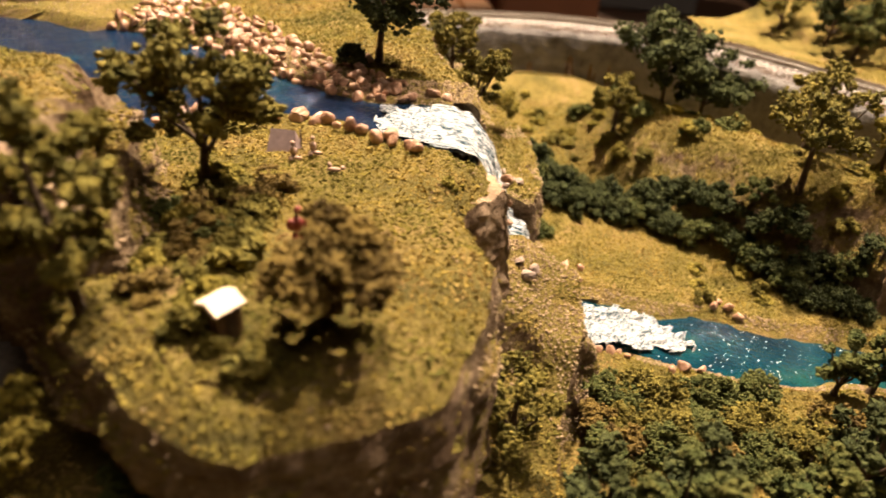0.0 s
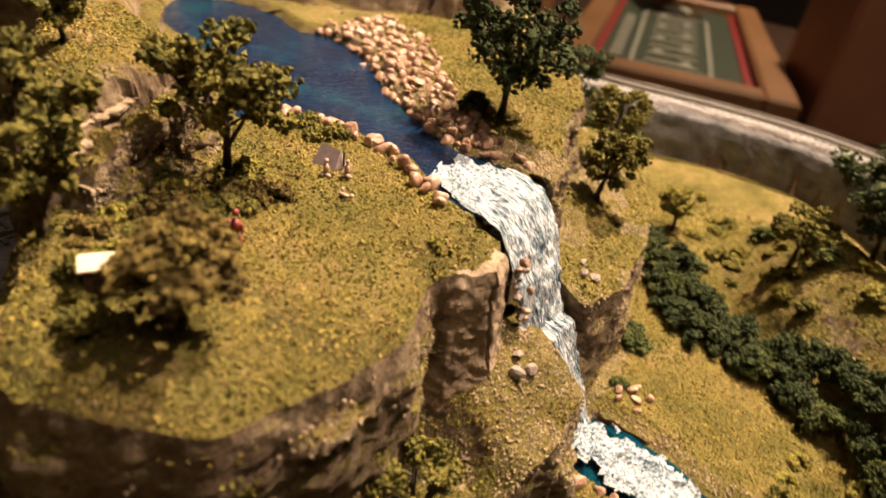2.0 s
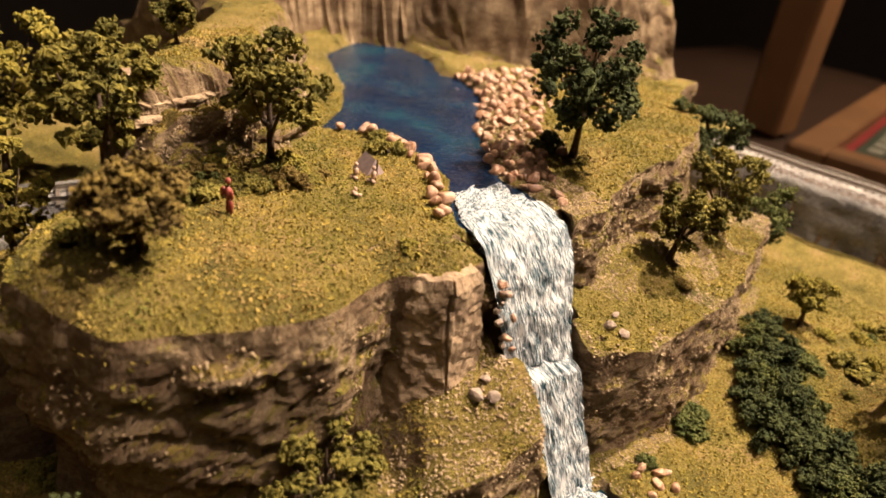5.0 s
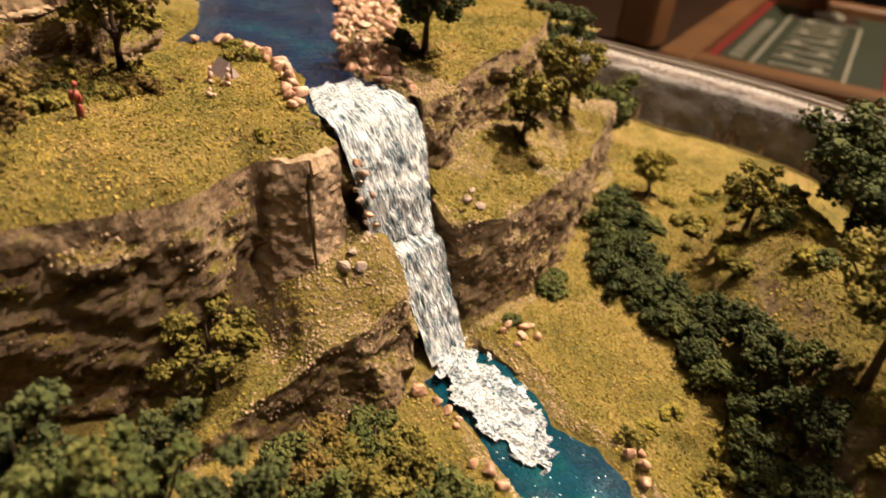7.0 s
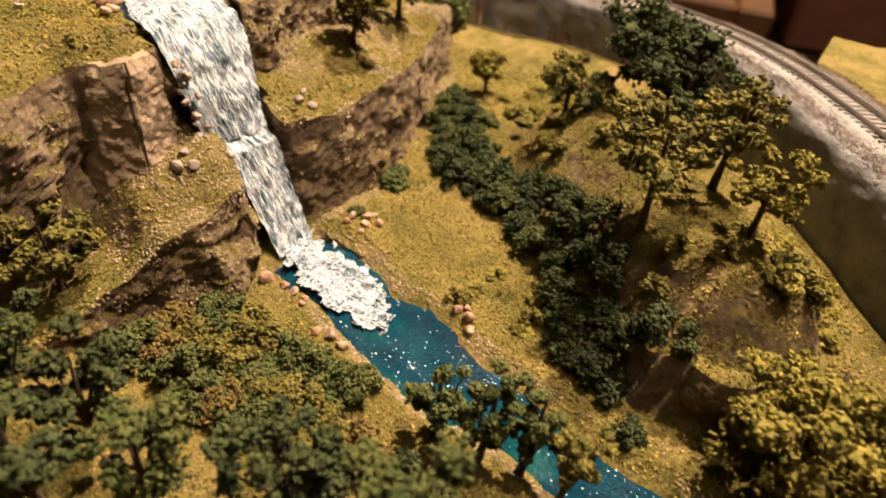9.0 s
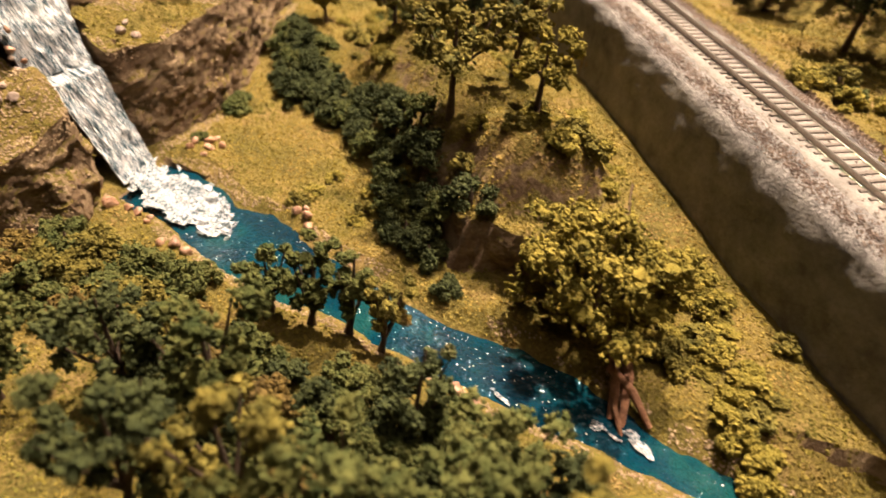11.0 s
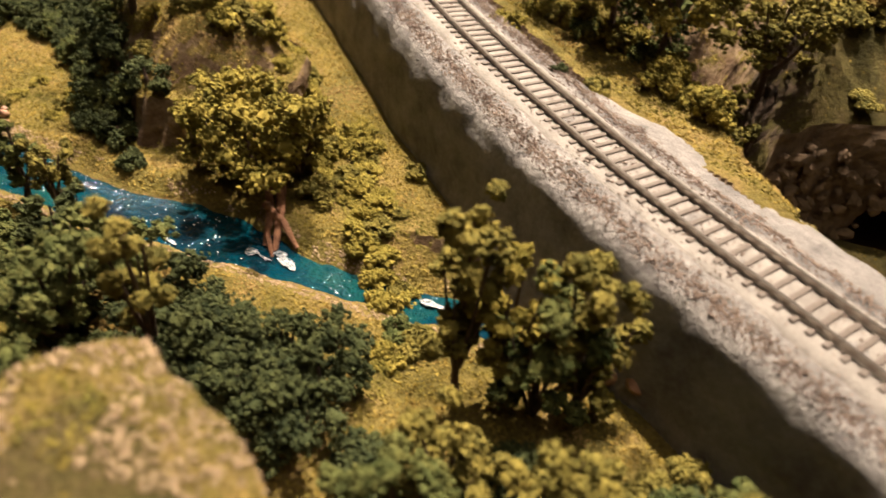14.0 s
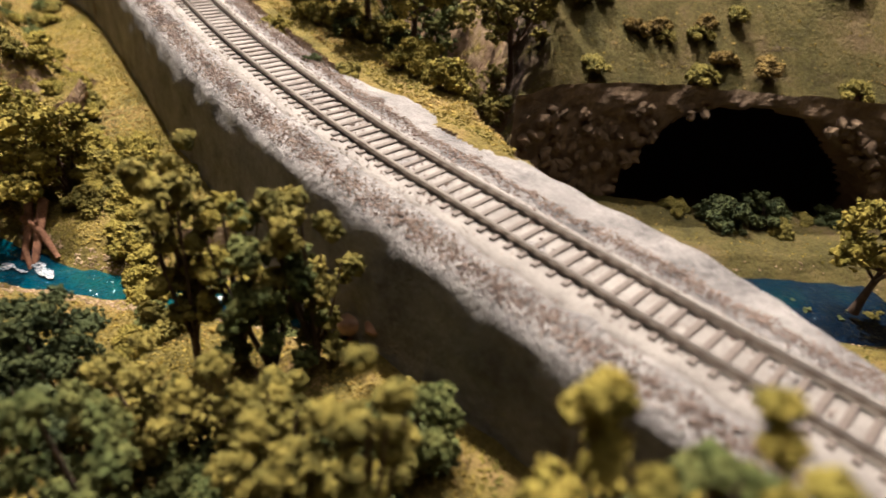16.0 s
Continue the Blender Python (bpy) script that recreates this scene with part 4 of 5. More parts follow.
# olive bushes on the near bank
for n in range(26):
    u, w = n % 9, n // 9
    x, y = 46 + u * 7 + rng.uniform(-2.5, 2.5), 108 + w * 9 + 0.12 * u * w + rng.uniform(-2, 2)
    bush(x, y, rng.uniform(6, 8), rng.uniform(7, 11), "olive" if rng.rand() < 0.35 else ("green" if rng.rand() < 0.7 else "brown"), 480 + n, group="olive bushes on the near bank")
for n in range(30):
    u, w = n % 10, n // 10
    x, y = 108 + u * 9 + rng.uniform(-3, 3), 92 + w * 12 + rng.uniform(-3, 3)
    bush(x, y, rng.uniform(6, 9), rng.uniform(8, 15), "dark" if rng.rand() < 0.35 else ("green" if rng.rand() < 0.7 else "brown"), 520 + n, group="olive bushes on the near bank")
for n in range(16):
    u, w = n % 5, n // 5
    bush(202 + u * 10 + rng.uniform(-3, 3), 86 + w * 8 + rng.uniform(-2, 2), rng.uniform(8, 11), rng.uniform(16, 24), "dark", 560 + n, group="tall dark bushes on the near bank")
for n in range(12):
    bush(250 + rng.uniform(0, 70), 55 + rng.uniform(0, 38), rng.uniform(6, 10), rng.uniform(8, 16), ("olive", "green", "dark")[n % 3], 580 + n)
for n, (x, y, r, h, kind) in enumerate([
        (-49, 111, 5, 5, "green"), (-41, 104, 5, 4, "green"), (-36, 112, 4, 3, "olive"), (-34, 76, 5, 6, "olive"),
        (-40, 60, 6, 7, "olive"), (-28, 55, 5, 4, "olive"), (-46, 68, 6, 8, "green"), (-25, 203, 5, 7, "dark"), (-46, 157, 6, 4, "olive"), (-54, 160, 5, 4, "olive"), (-57, 108, 5, 4, "olive")]):
    bush(x, y, r, h, kind, 600 + n)
for n, (x, y, r, h, kind) in enumerate([
        (272, 194, 4, 5, "dark"), (284, 190, 4, 3, "olive"), (222, 168, 5, 4, "yellow"), (231, 164, 4, 3, "yellow"), (238, 176, 4, 4, "olive"), (212, 162, 6, 8, "olive"), (221, 182, 6, 6, "yellow"),
        (214, 192, 6, 5, "yellow"), (404, 188, 9, 10, "dark"), (416, 192, 8, 9, "dark"), (312, 186, 8, 9, "yellow"), (300, 198, 8, 10, "yellow"), (254, 224, 7, 7, "yellow"), (312, 92, 5, 9, "olive"), (306, 86, 6, 8, "olive")]):
    bush(x, y, r, h, kind, 630 + n)

for n in range(22):
    u = n / 21
    x, y = 232 + 92 * u + rng.uniform(-3, 3), 262 - 78 * u + rng.uniform(-2, 14)
    bush(x, y, rng.uniform(4, 8), rng.uniform(4, 9), ("yellow", "olive", "yellow", "green")[n % 4], 660 + n, group="yellow shrubs beyond the track")

for n, (x, y) in enumerate([(168, 70), (178, 72), (190, 73), (202, 74), (160, 60), (174, 62)]):
    bush(x, y, 8, 9, ("olive", "green", "dark")[n % 3], 700 + n)

def shrubs(kinds, places, group, seed):
    """Low ragged shrubs: a few are built, and their copies are turned and sized."""
    rng = np.random.RandomState(seed)
    built = {}
    for n, (x, y) in enumerate(places):
        kind = kinds[rng.randint(len(kinds))]
        size = rng.uniform(0.7, 1.35)
        if kind not in built:
            built[kind] = bush(x, y, 4.0, 3.6, kind, seed + len(built), group=group)
            built[kind].name = "shrub"
            tagged(built[kind], "%s low ragged foam shrub on the turf" % KINDS[kind], "shrub")
            continue
        copy_thing(built[kind], pose(x * MM, y * MM, (gz(x, y) - 0.6) * MM, 0, 0, rng.uniform(0, 360)) @ Matrix.Diagonal((size, size, size * rng.uniform(0.7, 1.2), 1)))


rng = np.random.RandomState(21)
shrubs(("olive", "yellow", "brown"), [(rng.uniform(-50, -30), rng.uniform(84, 131)) for n in range(26)], "shrubs on the plateau", 720)
shrubs(("yellow", "olive", "yellow"), [(p[0] - 30 + rng.uniform(-9, 5), p[1] - 26 + rng.uniform(-9, 5)) for p in smooth_line([(200, 262), (230, 222), (262, 184), (284, 160)], 2.6)], "yellow shrubs at the wall's foot", 730)
shrubs(("olive", "brown", "green"), [(rng.uniform(18, 46), rng.uniform(186, 280)) for n in range(16)], "shrubs on the terrace", 740)
shrubs(("olive", "yellow", "green"), [(rng.uniform(44, 130), rng.uniform(244, 318)) for n in range(60)], "shrubs in the upper valley", 750)
shrubs(("olive", "brown", "olive"), [(rng.uniform(345, 470), rng.uniform(208, 262)) for n in range(44)], "dry shrubs above the cave", 760)
shrubs(("dark", "olive"), [(rng.uniform(378, 440), rng.uniform(183, 196)) for n in range(10)] + [(rng.uniform(384, 440), rng.uniform(146, 158)) for n in range(8)], "bushes before the cave", 770)
shrubs(("yellow", "olive"), [(rng.uniform(86, 130), rng.uniform(170, 198)) for n in range(8)] + [(rng.uniform(140, 185), rng.uniform(190, 232)) for n in range(16)], "small shrubs on the hill", 780)
shrubs(("olive", "green", "yellow"), [(rng.uniform(130, 215), rng.uniform(40, 90)) for n in range(40)] + [(rng.uniform(240, 300), rng.uniform(108, 122)) for n in range(8)], "shrubs on the near bank", 790)

# ---- stones ----


def stone_mesh(seed, mat, flat, smooth):
    rng = np.random.RandomState(seed)
    v = ICO_V * np.array([1.0, rng.uniform(0.65, 0.9), flat])
    for k in range(12):
        d = on_ball(rng, 1)[0]
        over = v @ d - rng.uniform(0.3, 0.62)
        v = v - np.clip(over, 0, None)[:, None] * d * 0.8
    me = bpy.data.meshes.new("boulder")
    me.from_pydata((v * MM).tolist(), [], ICO_F.tolist())
    me.polygons.foreach_set("use_smooth", [smooth] * len(me.polygons))
    me.materials.append(mat)
    return me


ROUND = [stone_mesh(k, STONE, 0.72, k % 3 > 0) for k in range(7)]
GREY = [stone_mesh(20 + k, GREY_STONE, 0.6, False) for k in range(4)]


def boulder(x, y, size, rng, meshes=ROUND, z=None, group="pale river stones", label="rounded pale tan river stone beside the water"):
    ob = tagged(new("boulder", meshes[rng.randint(len(meshes))]), label, "stone", group)
    z = gz(x, y) + size * 0.25 if z is None else z
    ob.matrix_basis = pose(x * MM, y * MM, z * MM, rng.uniform(-25, 25), rng.uniform(-25, 25), rng.uniform(0, 360)) @ Matrix.Diagonal((size, size * rng.uniform(0.8, 1.1), size * rng.uniform(0.8, 1.2), 1))
    return ob


rng = np.random.RandomState(11)
for p in smooth_line([(-66, 158), (-60, 163), (-50, 164.5), (-36, 164), (-24, 161), (-10, 152), (-2, 147)], 2.7):
    boulder(p[0] + rng.uniform(-2.2, 2.2), p[1] + rng.uniform(-4.5, 0.6), rng.uniform(1.3, 3.9), rng, z=67.6 + rng.uniform(0, 0.8))
shore = smooth_line([(-14, 178), (-24, 183), (-40, 193), (-57, 203), (-75, 220), (-92, 232), (-114, 238)], 3.6)
d, side_way = line_frame(shore)
for k, p in enumerate(shore):
    for w in range(int(5 + 0.035 * max(0, -30 - p[0]) * 2)):
        q = p - side_way[k] * (-1.5 + w * 3.6 + rng.uniform(-1, 1)) + rng.uniform(-1, 1, 2)
        if gz(*q) < 76:
            boulder(q[0], q[1], rng.uniform(1.2, 3.3), rng)
for x, y, s in [(-5, 180, 3.2), (0, 182, 3.0), (-10, 183, 3.4), (5, 180, 2.2), (-8, 178, 2.4), (-20, 205, 2.6), (-27, 208, 2.8)]:
    boulder(x, y, s, rng)
for x, y, s in [(46, 186, 2.2), (49, 189, 2.4), (52, 186, 2.5), (50, 192, 2.0), (55, 189, 2.2), (47, 183, 2.0), (53, 182, 1.8), (48, 147, 3.2), (53, 148, 2.6), (57, 147.5, 2.2), (62, 146, 2.0), (60, 149, 1.6)]:
    boulder(x, y, s, rng)
for x, y, s in [(27, 138, 3.6), (29, 141, 2.4), (25, 142, 2.0), (26, 184, 2.6), (29, 187, 2.4), (24, 188, 2.0)]:
    boulder(x, y, s, rng, GREY, group="grey ledge stones", label="angular grey-brown stone resting on the ledge")
for x, y, s in [(97, 172, 2.2), (101, 171, 2.4), (104, 168, 2.2), (99, 174, 1.6), (77, 141, 3.0), (82, 140, 2.4), (73, 140, 2.0), (168, 132, 3.4), (174, 131, 2.6)]:
    boulder(x, y, s, rng, z=gz(x, y) + 1)
for x, y, z, s in [(294, 118, 4, 5.5), (300, 116, 6, 6.0), (306, 112, 5, 5.0), (298, 115, 14, 4.5), (303, 111, 17, 4.2), (297, 121, 3, 4.0), (289, 120, 2.5, 4.5), (310, 107, 5, 4.5), (300, 119, 9, 4.0)]:
    boulder(x, y, s, rng, z=z, group="boulders at the culvert", label="large tan boulder piled against the embankment")

for k in range(16):
    z = 36 + k * 1.6
    boulder(17.5 + rng.uniform(0, 3) + (58 - z) * 0.12, 149 + rng.uniform(-2, 2) + (58 - z) * 0.12, rng.uniform(1.3, 2.3), rng, GREY if k % 3 else ROUND, z=z, group="rocks beside the fall", label="wet rock lodged in the cliff beside the fall")


def cave_rubble():
    """Rough stones packed into the cave wall."""
    rng = np.random.RandomState(160)
    chunks = []
    for k in range(330):
        x, z = rng.uniform(334, 466), rng.uniform(0, 35)
        if math.hypot((x - 409) / 37, z / 32) > 1.12:
            y = float(np.interp(x, [332, 346, 362, 380, 440, 470], [181, 193, 197, 200, 200, 193])) + 0.10 * z - 1.5
            shape = ICO1_V * rng.uniform(0.7, 1.15, (len(ICO1_V), 1)) * rng.uniform(1.1, 3.0) * np.array([1.2, 0.8, 0.75])
            chunks.append((shape @ turns(rng, 1)[0].T + np.array([x, y, z]), ICO1_F))
    v, f = gather(chunks)
    return tagged(mesh_object("rubble", v, f, SHADED_ROCK), "rough brown stones packed into the cave wall", "rubble", kind="stuff")


cave_rubble()
for x, y, z, r in [(17, 147, 30, 4.0), (20, 149, 33, 3.4), (16, 150, 38, 3.6), (22, 146, 30, 3.2), (15, 146, 44, 3.4), (19, 151, 27, 3.0)]:
    boulder(x, y, r, rng, GREY, z=z, group="rocks beside the fall", label="wet rock lodged in the cliff beside the fall")
# driftwood logs across the stream
logs = tagged(new("driftwood"), "bare reddish-brown driftwood branches fallen into the stream", "driftwood")
for pts, r in [([(198, 160, 9), (202, 152, 6), (204, 143, 0)], 1.3), ([(202, 160, 8), (205, 152, 6), (207, 142, -1)], 1.5), ([(200, 153, 6.5), (207, 149, 5), (213, 144, 1)], 1.2), ([(203, 150, 5), (204, 145, 3), (208, 139, -1)], 0.9)]:
    v, f = gather([tube(pts, [r, r * 0.9, r * 0.6], 8)])
    mesh_object("branch", v, f, DRIFTWOOD, logs, smooth=True)


def foam_patch(x, y, a, b, turn, seed):
    c, s = math.cos(turn), math.sin(turn)
    rows = [((x + k * a * c - w * s, y + k * a * s + w * c, 0.35), (x + k * a * c + w * s, y + k * a * s - w * c, 0.35)) for k, w in ((-1, b * 0.3), (-0.3, b), (0.4, b * 0.8), (1, b * 0.2))]
    return white_water("stream_foam", rows, FOAM, "small patch of white foam on the stream", 0.6, seed, 2.2)


for k, (x, y, a, b, t) in enumerate([(203, 139, 5, 2.0, -0.3), (211, 139, 6, 2.2, -0.5), (180, 136, 5, 1.5, -0.4), (256, 135, 7, 2.0, -0.2), (272, 132, 6, 1.6, 0.1), (292, 131, 7, 1.8, 0.1)]):
    foam_patch(x, y, a, b, t, 60 + k)



def flecks():
    """White flakes that stand in for glints on the stream, and foam flecks by its shores."""
    rng = np.random.RandomState(31)
    x, y = rng.uniform(70, 312, 5200), rng.uniform(120, 178, 5200)
    d = inside_depth(STREAM, x, y)
    keep = (d > 0.3) & (ripple(x, y, 22, 3, 32) + 0.25 * (d < 3.5) > 0.12) & (rng.rand(5200) < 0.34)
    c = np.column_stack([x[keep], y[keep], np.full(keep.sum(), 0.12)])
    v, f = flakes(rng, c, rng.uniform(0.08, 0.32, len(c)) ** 1.15)
    v[:, 2] = 0.05 + (v[:, 2] - 0.05) * 0.5
    return tagged(mesh_object("glint_flecks", v, f.tolist(), GLINT_FOAM), "tiny glossy white flecks for glints and foam on the stream", "spray", kind="stuff")


# white of the foam flecks and of the modelled water glints
GLINT_FOAM = plain("glint_foam_white", (0.85, 0.84, 0.8), 0.15, 0, 0.1, 0.5)
flecks()

# ---- small figures and camp ----
CLOTH = plain("red_paint", (0.22, 0.035, 0.025), 0.6, 0, 0.4, 0.6)
PALE = plain("flesh_and_grey_paint", (0.42, 0.28, 0.22), 0.6, 0, 0.5, 0.5)
CANVAS = plain("mauve_canvas", (0.26, 0.19, 0.19), 0.8, 0, 0.6, 0.5)
ROOF = plain("pale_roof", (0.62, 0.50, 0.38), 0.7, 0, 0.3, 0.5)
HUT = plain("brown_boards", (0.15, 0.08, 0.045), 0.8, 0, 0.4, 0.4)


def figurine(x, y, balls, mat, label):
    z = gz(x, y)
    v, f = gather([(ICO1_V * np.array(size) + np.array([x, y, z]) + np.array(at), ICO1_F) for at, size in balls])
    return tagged(mesh_object("figurine", v, f, mat, smooth=True), label, "figurine")


figurine(-23, 101, [((0, 0, 5.2), (1.3, 1.0, 2.0)), ((0.2, 0, 8.2), (0.75, 0.75, 0.9)), ((-0.6, 0, 2), (0.6, 0.6, 2.2)), ((0.7, 0.2, 2), (0.6, 0.6, 2.2)), ((-1, -0.7, 5.4), (1.0, 0.8, 1.4)), ((1.3, 0.3, 5), (0.4, 0.4, 1.5))], CLOTH, "small plain red painted figurine standing on turf")
for x, y in ((-31, 138), (-27, 141)):
    figurine(x, y, [((0, 0, 2.2), (0.9, 0.8, 1.5)), ((0, 0, 4.2), (0.6, 0.6, 0.7)), ((0.9, -0.6, 0.8), (1.3, 0.6, 0.6)), ((-0.5, -0.6, 0.7), (0.6, 1.2, 0.6))], PALE, "small plain pale painted figurine seated on turf")
figurine(-21, 132, [((0, 0, 0.9), (1.9, 0.7, 0.6)), ((2.0, 0.3, 1.2), (0.6, 0.6, 0.6)), ((-1, 0.8, 1.4), (0.5, 0.5, 1.0))], PALE, "small plain grey figurine reclining on turf")
z = gz(-34, 144)
tent = tagged(new("tent"), "small mauve-grey ridge tent pitched near the pool", "tent")
v = np.array([(-38, 141, z), (-31, 141.5, z), (-31, 147, z), (-38, 147, z), (-37.2, 144.2, z + 4.6), (-31.6, 144.2, z + 4.2), (-30.2, 144, z)])
mesh_object("canvas", v, [(0, 1, 5, 4), (2, 3, 4, 5), (3, 0, 4), (1, 6, 5), (6, 2, 5), (0, 3, 2, 6, 1)], CANVAS, tent)
bm = bmesh.new()
box(bm, -30.4, 144.1, z + 2.2, 0.35, 0.35, 4.6)
part("pole", bm, BARK, tent)


def build_hut(x, y):
    z = gz(x, y) - 0.5
    hut = tagged(new("hut"), "tiny brown hut with a pale pitched roof beside bushes", "hut")
    hut.matrix_basis = Matrix.Translation((x * MM, y * MM, z * MM)) @ Matrix.Rotation(0.9, 4, "Z") @ Matrix.Scale(0.85, 4)
    bm = bmesh.new()
    box(bm, 0, 0, 4, 5, 4.4, 8)
    part("wall", bm, HUT, hut)
    for side in (-1, 1):
        bm = bmesh.new()
        box(bm, 0, side * 1.5, 8.5, 6.4, 3.6, 0.5, Matrix.Rotation(-side * 0.45, 4, "X"), 0.1)
        part("roof", bm, ROOF, hut, "pale roof slope")
    bm = bmesh.new()
    box(bm, 0, -2.3, 3, 2, 0.3, 5.4, bevel=0.05)
    part("door", bm, BARK, hut)


build_hut(-30, 77)

# ---- loose turf, gravel and talus ----
from mathutils.bvhtree import BVHTree


def cover_tree():
    vs, fs, n = [], [], 0
    for ob in [bpy.data.objects["ground"], *CLIFFS]:
        co = np.zeros(len(ob.data.vertices) * 3)
        ob.data.vertices.foreach_get("co", co)
        vs += (co.reshape(-1, 3) / MM).tolist()
        fs += [tuple(i + n for i in p.vertices) for p in ob.data.polygons]
        n = len(vs)
    return BVHTree.FromPolygons(vs, fs)


COVER = cover_tree()
UP = Vector((0, 0, -1))


def drop(n, seed, x0, x1, y0, y1):
    """Points let fall on the scenery: places and slopes."""
    rng = np.random.RandomState(seed)
    places, slopes = [], []
    for x, y in zip(rng.uniform(x0, x1, n), rng.uniform(y0, y1, n)):
        p, nrm, _, _ = COVER.ray_cast(Vector((x, y, 220)), UP)
        if p is not None:
            places.append(p[:])
            slopes.append(abs(nrm.z))
    return np.array(places), np.array(slopes), rng


def on_faces(objects, n, seed):
    """Random places on the given meshes."""
    rng = np.random.RandomState(seed)
    out = []
    for ob in objects:
        me = ob.data
        c = np.zeros(len(me.polygons) * 3)
        me.polygons.foreach_get("center", c)
        c = c.reshape(-1, 3) / MM
        out.append(c[rng.randint(len(c), size=n // len(objects))] + rng.uniform(-0.6, 0.6, (n // len(objects), 3)))
    return np.concatenate(out)


GRAIN_V = np.array([(1, 1, 1), (1, -1, -1), (-1, 1, -1), (-1, -1, 1)], dtype=float) * 0.8
GRAIN_F = np.array([(0, 1, 2), (0, 3, 1), (0, 2, 3), (1, 3, 2)])


def scatter():
    p1, s1, rng = drop(180000, 1, -105, 330, 48, 325)
    p2, s2, _ = drop(20000, 2, -200, 480, -40, 390)
    p, s = np.concatenate([p1, p2]), np.concatenate([s1, s2])
    wet = (inside_depth(STREAM, p[:, 0], p[:, 1]) > -0.5) & (p[:, 2] < 4) | (inside_depth(POOL, p[:, 0], p[:, 1]) > -0.5) & (p[:, 2] > 55)
    bed = np.abs(track_offset(p[:, 0], p[:, 1])) < 23
    falls = (p[:, 0] > 8) & (p[:, 0] < 46) & (p[:, 1] > 151) & (p[:, 1] < 173)
    shore = (np.abs(inside_depth(STREAM, p[:, 0], p[:, 1])) < 5) & (p[:, 2] < 6)
    pick = ripple(p[:, 0], p[:, 1], 14, 3, 77)
    terrace = (inside_depth(LEDGE, p[:, 0], p[:, 1]) > -6) & (p[:, 2] < 58) & (p[:, 1] > 112)
    beach = (np.abs(inside_depth(POOL, p[:, 0], p[:, 1]) + 8) < 8) & (p[:, 1] > 176) & (p[:, 2] > 60)
    free = ~wet & ~bed & ~falls
    bare = (shore & (pick > -0.2)) | (terrace & (pick > np.where(p[:, 1] < 150, -0.45, -0.1))) | beach
    bare |= (inside_depth(NEAR_HILL, p[:, 0], p[:, 1]) > -12) & (pick > -0.25)
    grass = free & (s > 0.5) & ~bare
    gravel = free & bare
    cl = on_faces(CLIFFS[:4] + CLIFFS[7:10], 30000, 3)
    cp = ripple(cl[:, 0] + cl[:, 2], cl[:, 1] - cl[:, 2], 9, 3, 78)
    q = np.concatenate([p[grass], cl[cp > 0.42]])
    v, f = flakes(rng, q + np.array([0, 0, 0.12]), rng.uniform(0.2, 0.46, len(q)), GRAIN_V, GRAIN_F)
    tagged(mesh_object("turf", v, f.tolist(), TURF), "loose yellow-green foam turf over the ground", "turf", kind="stuff")
    q = np.concatenate([p[gravel], cl[cp < -0.22]])
    v, f = flakes(rng, q + np.array([0, 0, 0.1]), rng.uniform(0.2, 0.58, len(q)))
    tagged(mesh_object("gravel", v, f.tolist(), GRAVEL), "loose tan rock crumbs on ledges and banks", "gravel", kind="stuff")


TURF = turf_material()
scatter()

# ---- table and room ----


def slab(name, cx, cy, cz, sx, sy, sz, mat, label, category, kind="", bevel=0.0, turn=0.0):
    bm = bmesh.new()
    box(bm, 0, 0, 0, sx, sy, sz, bevel=bevel)
    ob = part(name, bm, mat)
    ob.matrix_basis = Matrix.Translation((cx * MM, cy * MM, cz * MM)) @ Matrix.Rotation(turn, 4, "Z")
    return tagged(ob, label, category, kind=kind)


slab("baseboard", 150, 165, -30, 790, 470, 32, DARK_WOOD, "dark wooden board under the model landscape", "board", "structure", 2)
slab("floor", 150, 500, -770, 4600, 4600, 40, DARK_WOOD, "dark wooden room floor", "floor", "structure")
for name, x, y, sx, sy in (("wall_north", 150, 2760, 4600, 60), ("wall_south", 150, -1760, 4600, 60), ("wall_west", -2110, 500, 60, 4460), ("wall_east", 2410, 500, 60, 4460)):
    slab(name, x, y, 475, sx, sy, 2450, WALL_PAINT, "dim plain painted room wall", "wall", "structure")
slab("ceiling", 150, 500, 1720, 4600, 4600, 40, WALL_PAINT, "dim plain room ceiling", "ceiling", "structure")


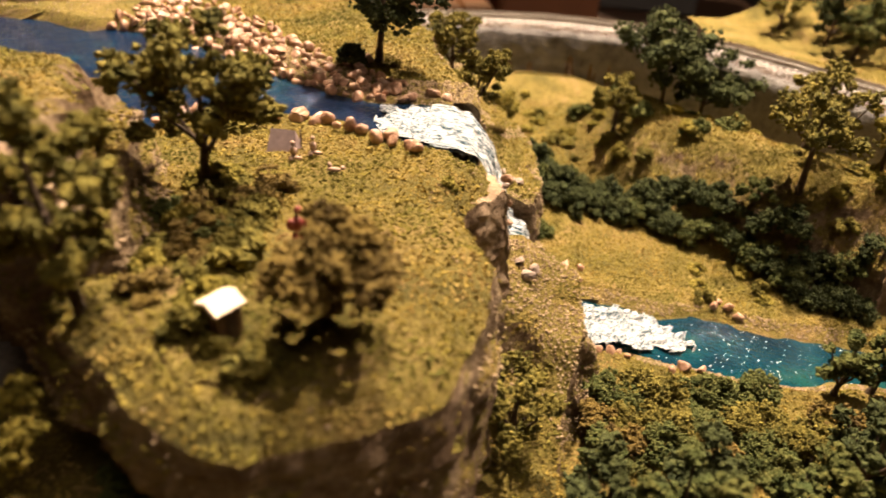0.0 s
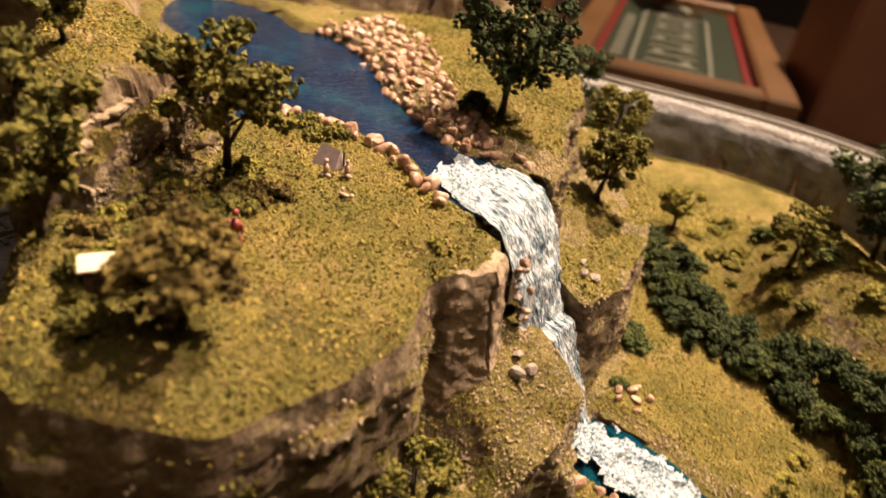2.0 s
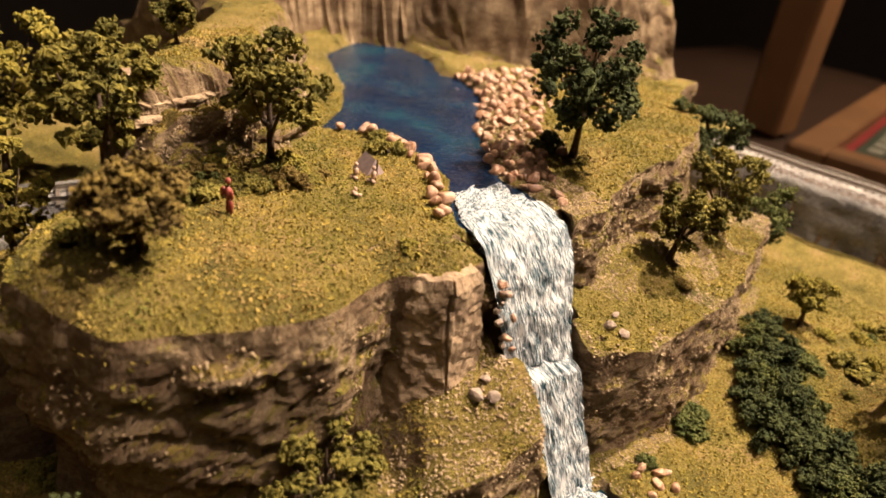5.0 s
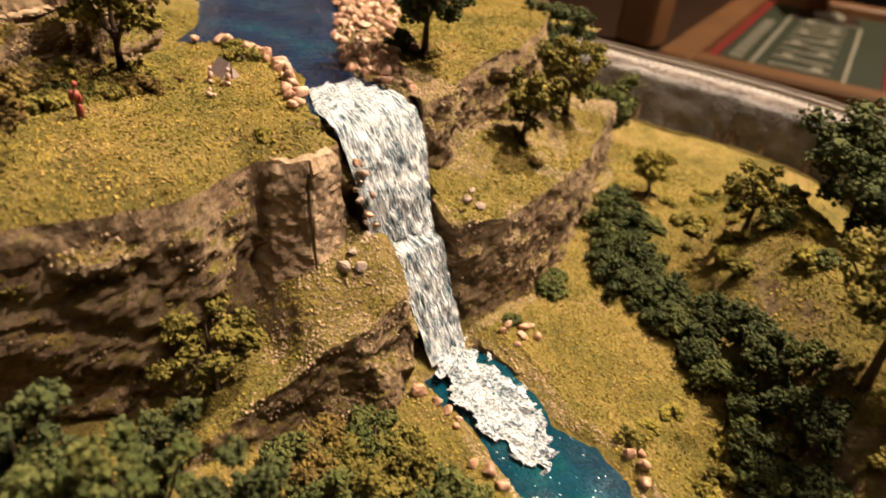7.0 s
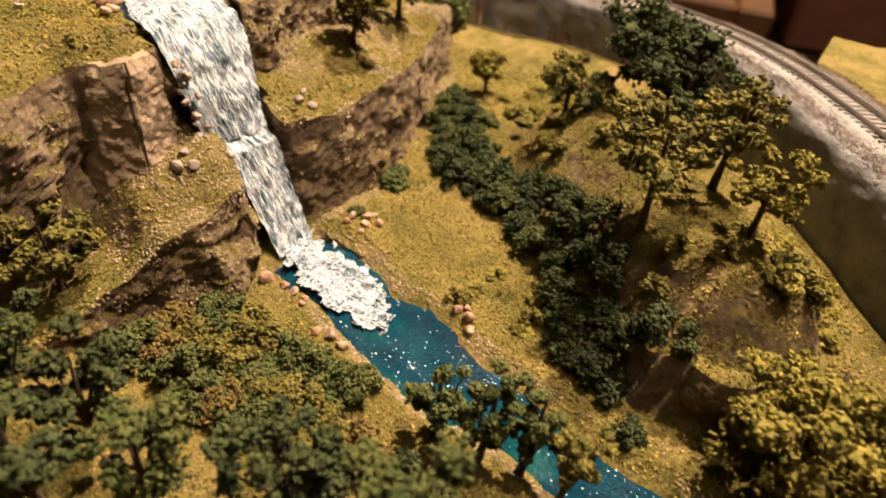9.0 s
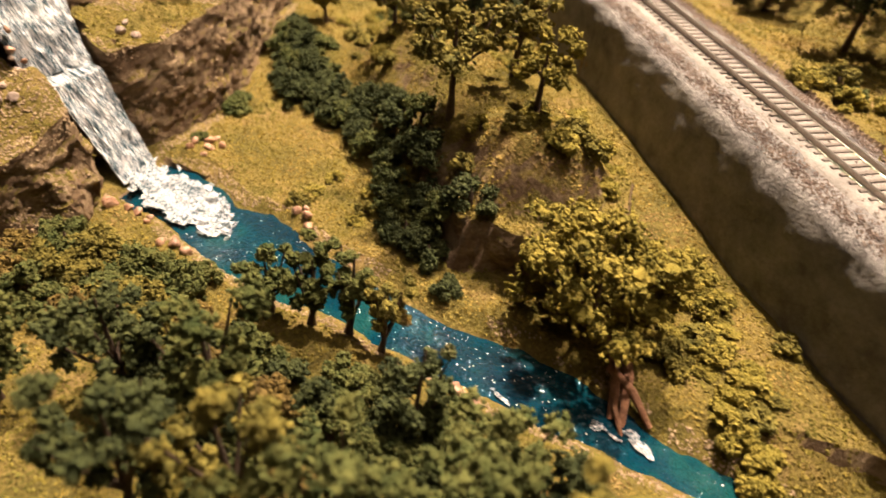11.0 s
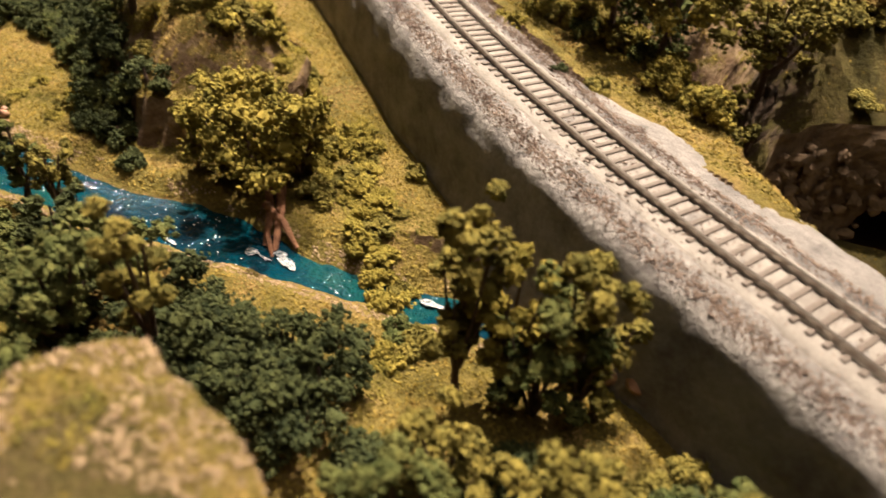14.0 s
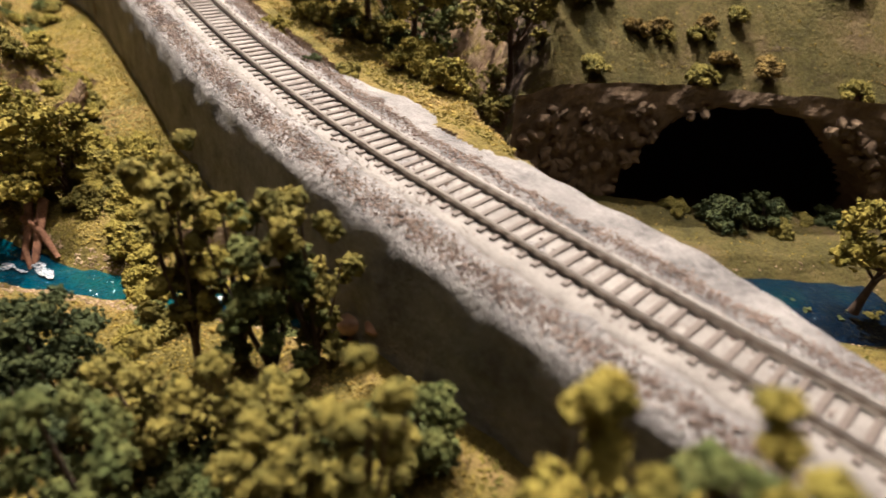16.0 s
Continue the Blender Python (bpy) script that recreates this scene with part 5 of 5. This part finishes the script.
def build_sign():
    """A framed bar sign lying beyond the layout: its lettering is drawn as plain bars."""
    sign = tagged(new("framed_sign"), "green bar sign with pale bars in a wooden frame", "sign")
    sign.matrix_basis = Matrix.Translation((-0.135, 1.13, -0.08)) @ Matrix.Rotation(radians(12), 4, "Z")
    bm = bmesh.new()
    box(bm, 0, 0, 0, 210, 560, 8)
    part("panel", bm, SIGN_GREEN, sign)
    for x, y, sx, sy in ((-125, 0, 40, 640), (125, 0, 40, 640), (0, -300, 210, 40), (0, 300, 210, 40)):
        bm = bmesh.new()
        box(bm, x, y, 8, sx, sy, 26, bevel=4)
        part("frame_rail", bm, WOOD, sign, "warm brown wooden frame rail")
    for x in (-98, 98):
        bm = bmesh.new()
        box(bm, x, 0, 5.2, 10, 556, 2.5)
        part("red_stripe", bm, SIGN_RED, sign, "red painted stripe")
    for x, y, sx, sy in ((-52, -30, 5, 380), (52, -30, 5, 380), (0, -222, 104, 5), (0, 162, 104, 5)):
        bm = bmesh.new()
        box(bm, x, y, 5.2, sx, sy, 2.5)
        part("pale_line", bm, SIGN_PALE, sign, "pale painted line")
    for k in range(8):
        bm = bmesh.new()
        box(bm, 0, -195 + k * 46, 5.2, 70, 9, 2.5)
        box(bm, -20 if k % 2 else 20, -180 + k * 46, 5.2, 12, 22, 2.5)
        part("letter_bar", bm, SIGN_PALE, sign, "pale painted bar")
    for k in range(9):
        bm = bmesh.new()
        box(bm, -74, -190 + k * 34, 5.2, 16, 18, 2.5)
        part("small_bar", bm, SIGN_PALE, sign, "pale painted bar")
    bm = bmesh.new()
    bmesh.ops.create_cone(bm, cap_ends=True, segments=32, radius1=48, radius2=46, depth=3)
    bmesh.ops.translate(bm, verts=bm.verts, vec=(0, 222, 6))
    part("badge", bm, DARK_WOOD, sign, "dark oval badge")
    bm = bmesh.new()
    bmesh.ops.create_cone(bm, cap_ends=True, segments=24, radius1=26, radius2=24, depth=3)
    bmesh.ops.translate(bm, verts=bm.verts, vec=(0, 222, 9))
    part("badge_centre", bm, SIGN_PALE, sign, "pale badge centre")


build_sign()
side_table = tagged(new("side_table"), "dark wooden side table under the framed sign", "table")
side_table.matrix_basis = Matrix.Translation((-0.12, 1.2, 0))
bm = bmesh.new()
box(bm, 0, 0, -135, 1300, 900, 60, bevel=4)
part("tabletop", bm, DARK_WOOD, side_table)
for x, y in ((-580, -400), (580, -400), (-580, 400), (580, 400)):
    bm = bmesh.new()
    box(bm, x, y, -457, 60, 60, 585, bevel=4)
    part("leg", bm, DARK_WOOD, side_table)
slab("wooden_post", -318, 960, 110, 56, 56, 420, WOOD, "upright warm brown wooden post", "post", bevel=5)
slab("wooden_beam", -255, 1480, 40, 60, 420, 60, WOOD, "warm brown wooden beam lying on the table", "beam", bevel=5, turn=0.5)
slab("terracotta_box", 130, 1010, -15, 150, 190, 180, plain("terracotta", (0.36, 0.15, 0.08), 0.7), "plain terracotta brown box on the table", "box", bevel=6, turn=0.3)
slab("grey_box", 330, 1130, 0, 170, 160, 210, plain("grey_card", (0.13, 0.13, 0.14), 0.7), "plain grey box standing on the table", "box", bevel=4, turn=-0.2)
layout_table = tagged(new("layout_table"), "dark wooden table carrying the model landscape", "table")
layout_table.matrix_basis = Matrix.Translation((0.15, 0.165, 0))
bm = bmesh.new()
box(bm, 0, 0, -66, 820, 500, 40, bevel=4)
part("tabletop", bm, DARK_WOOD, layout_table)
for x, y in ((-370, -210), (370, -210), (-370, 210), (370, 210)):
    bm = bmesh.new()
    box(bm, x, y, -418, 55, 55, 664, bevel=4)
    part("leg", bm, DARK_WOOD, layout_table)
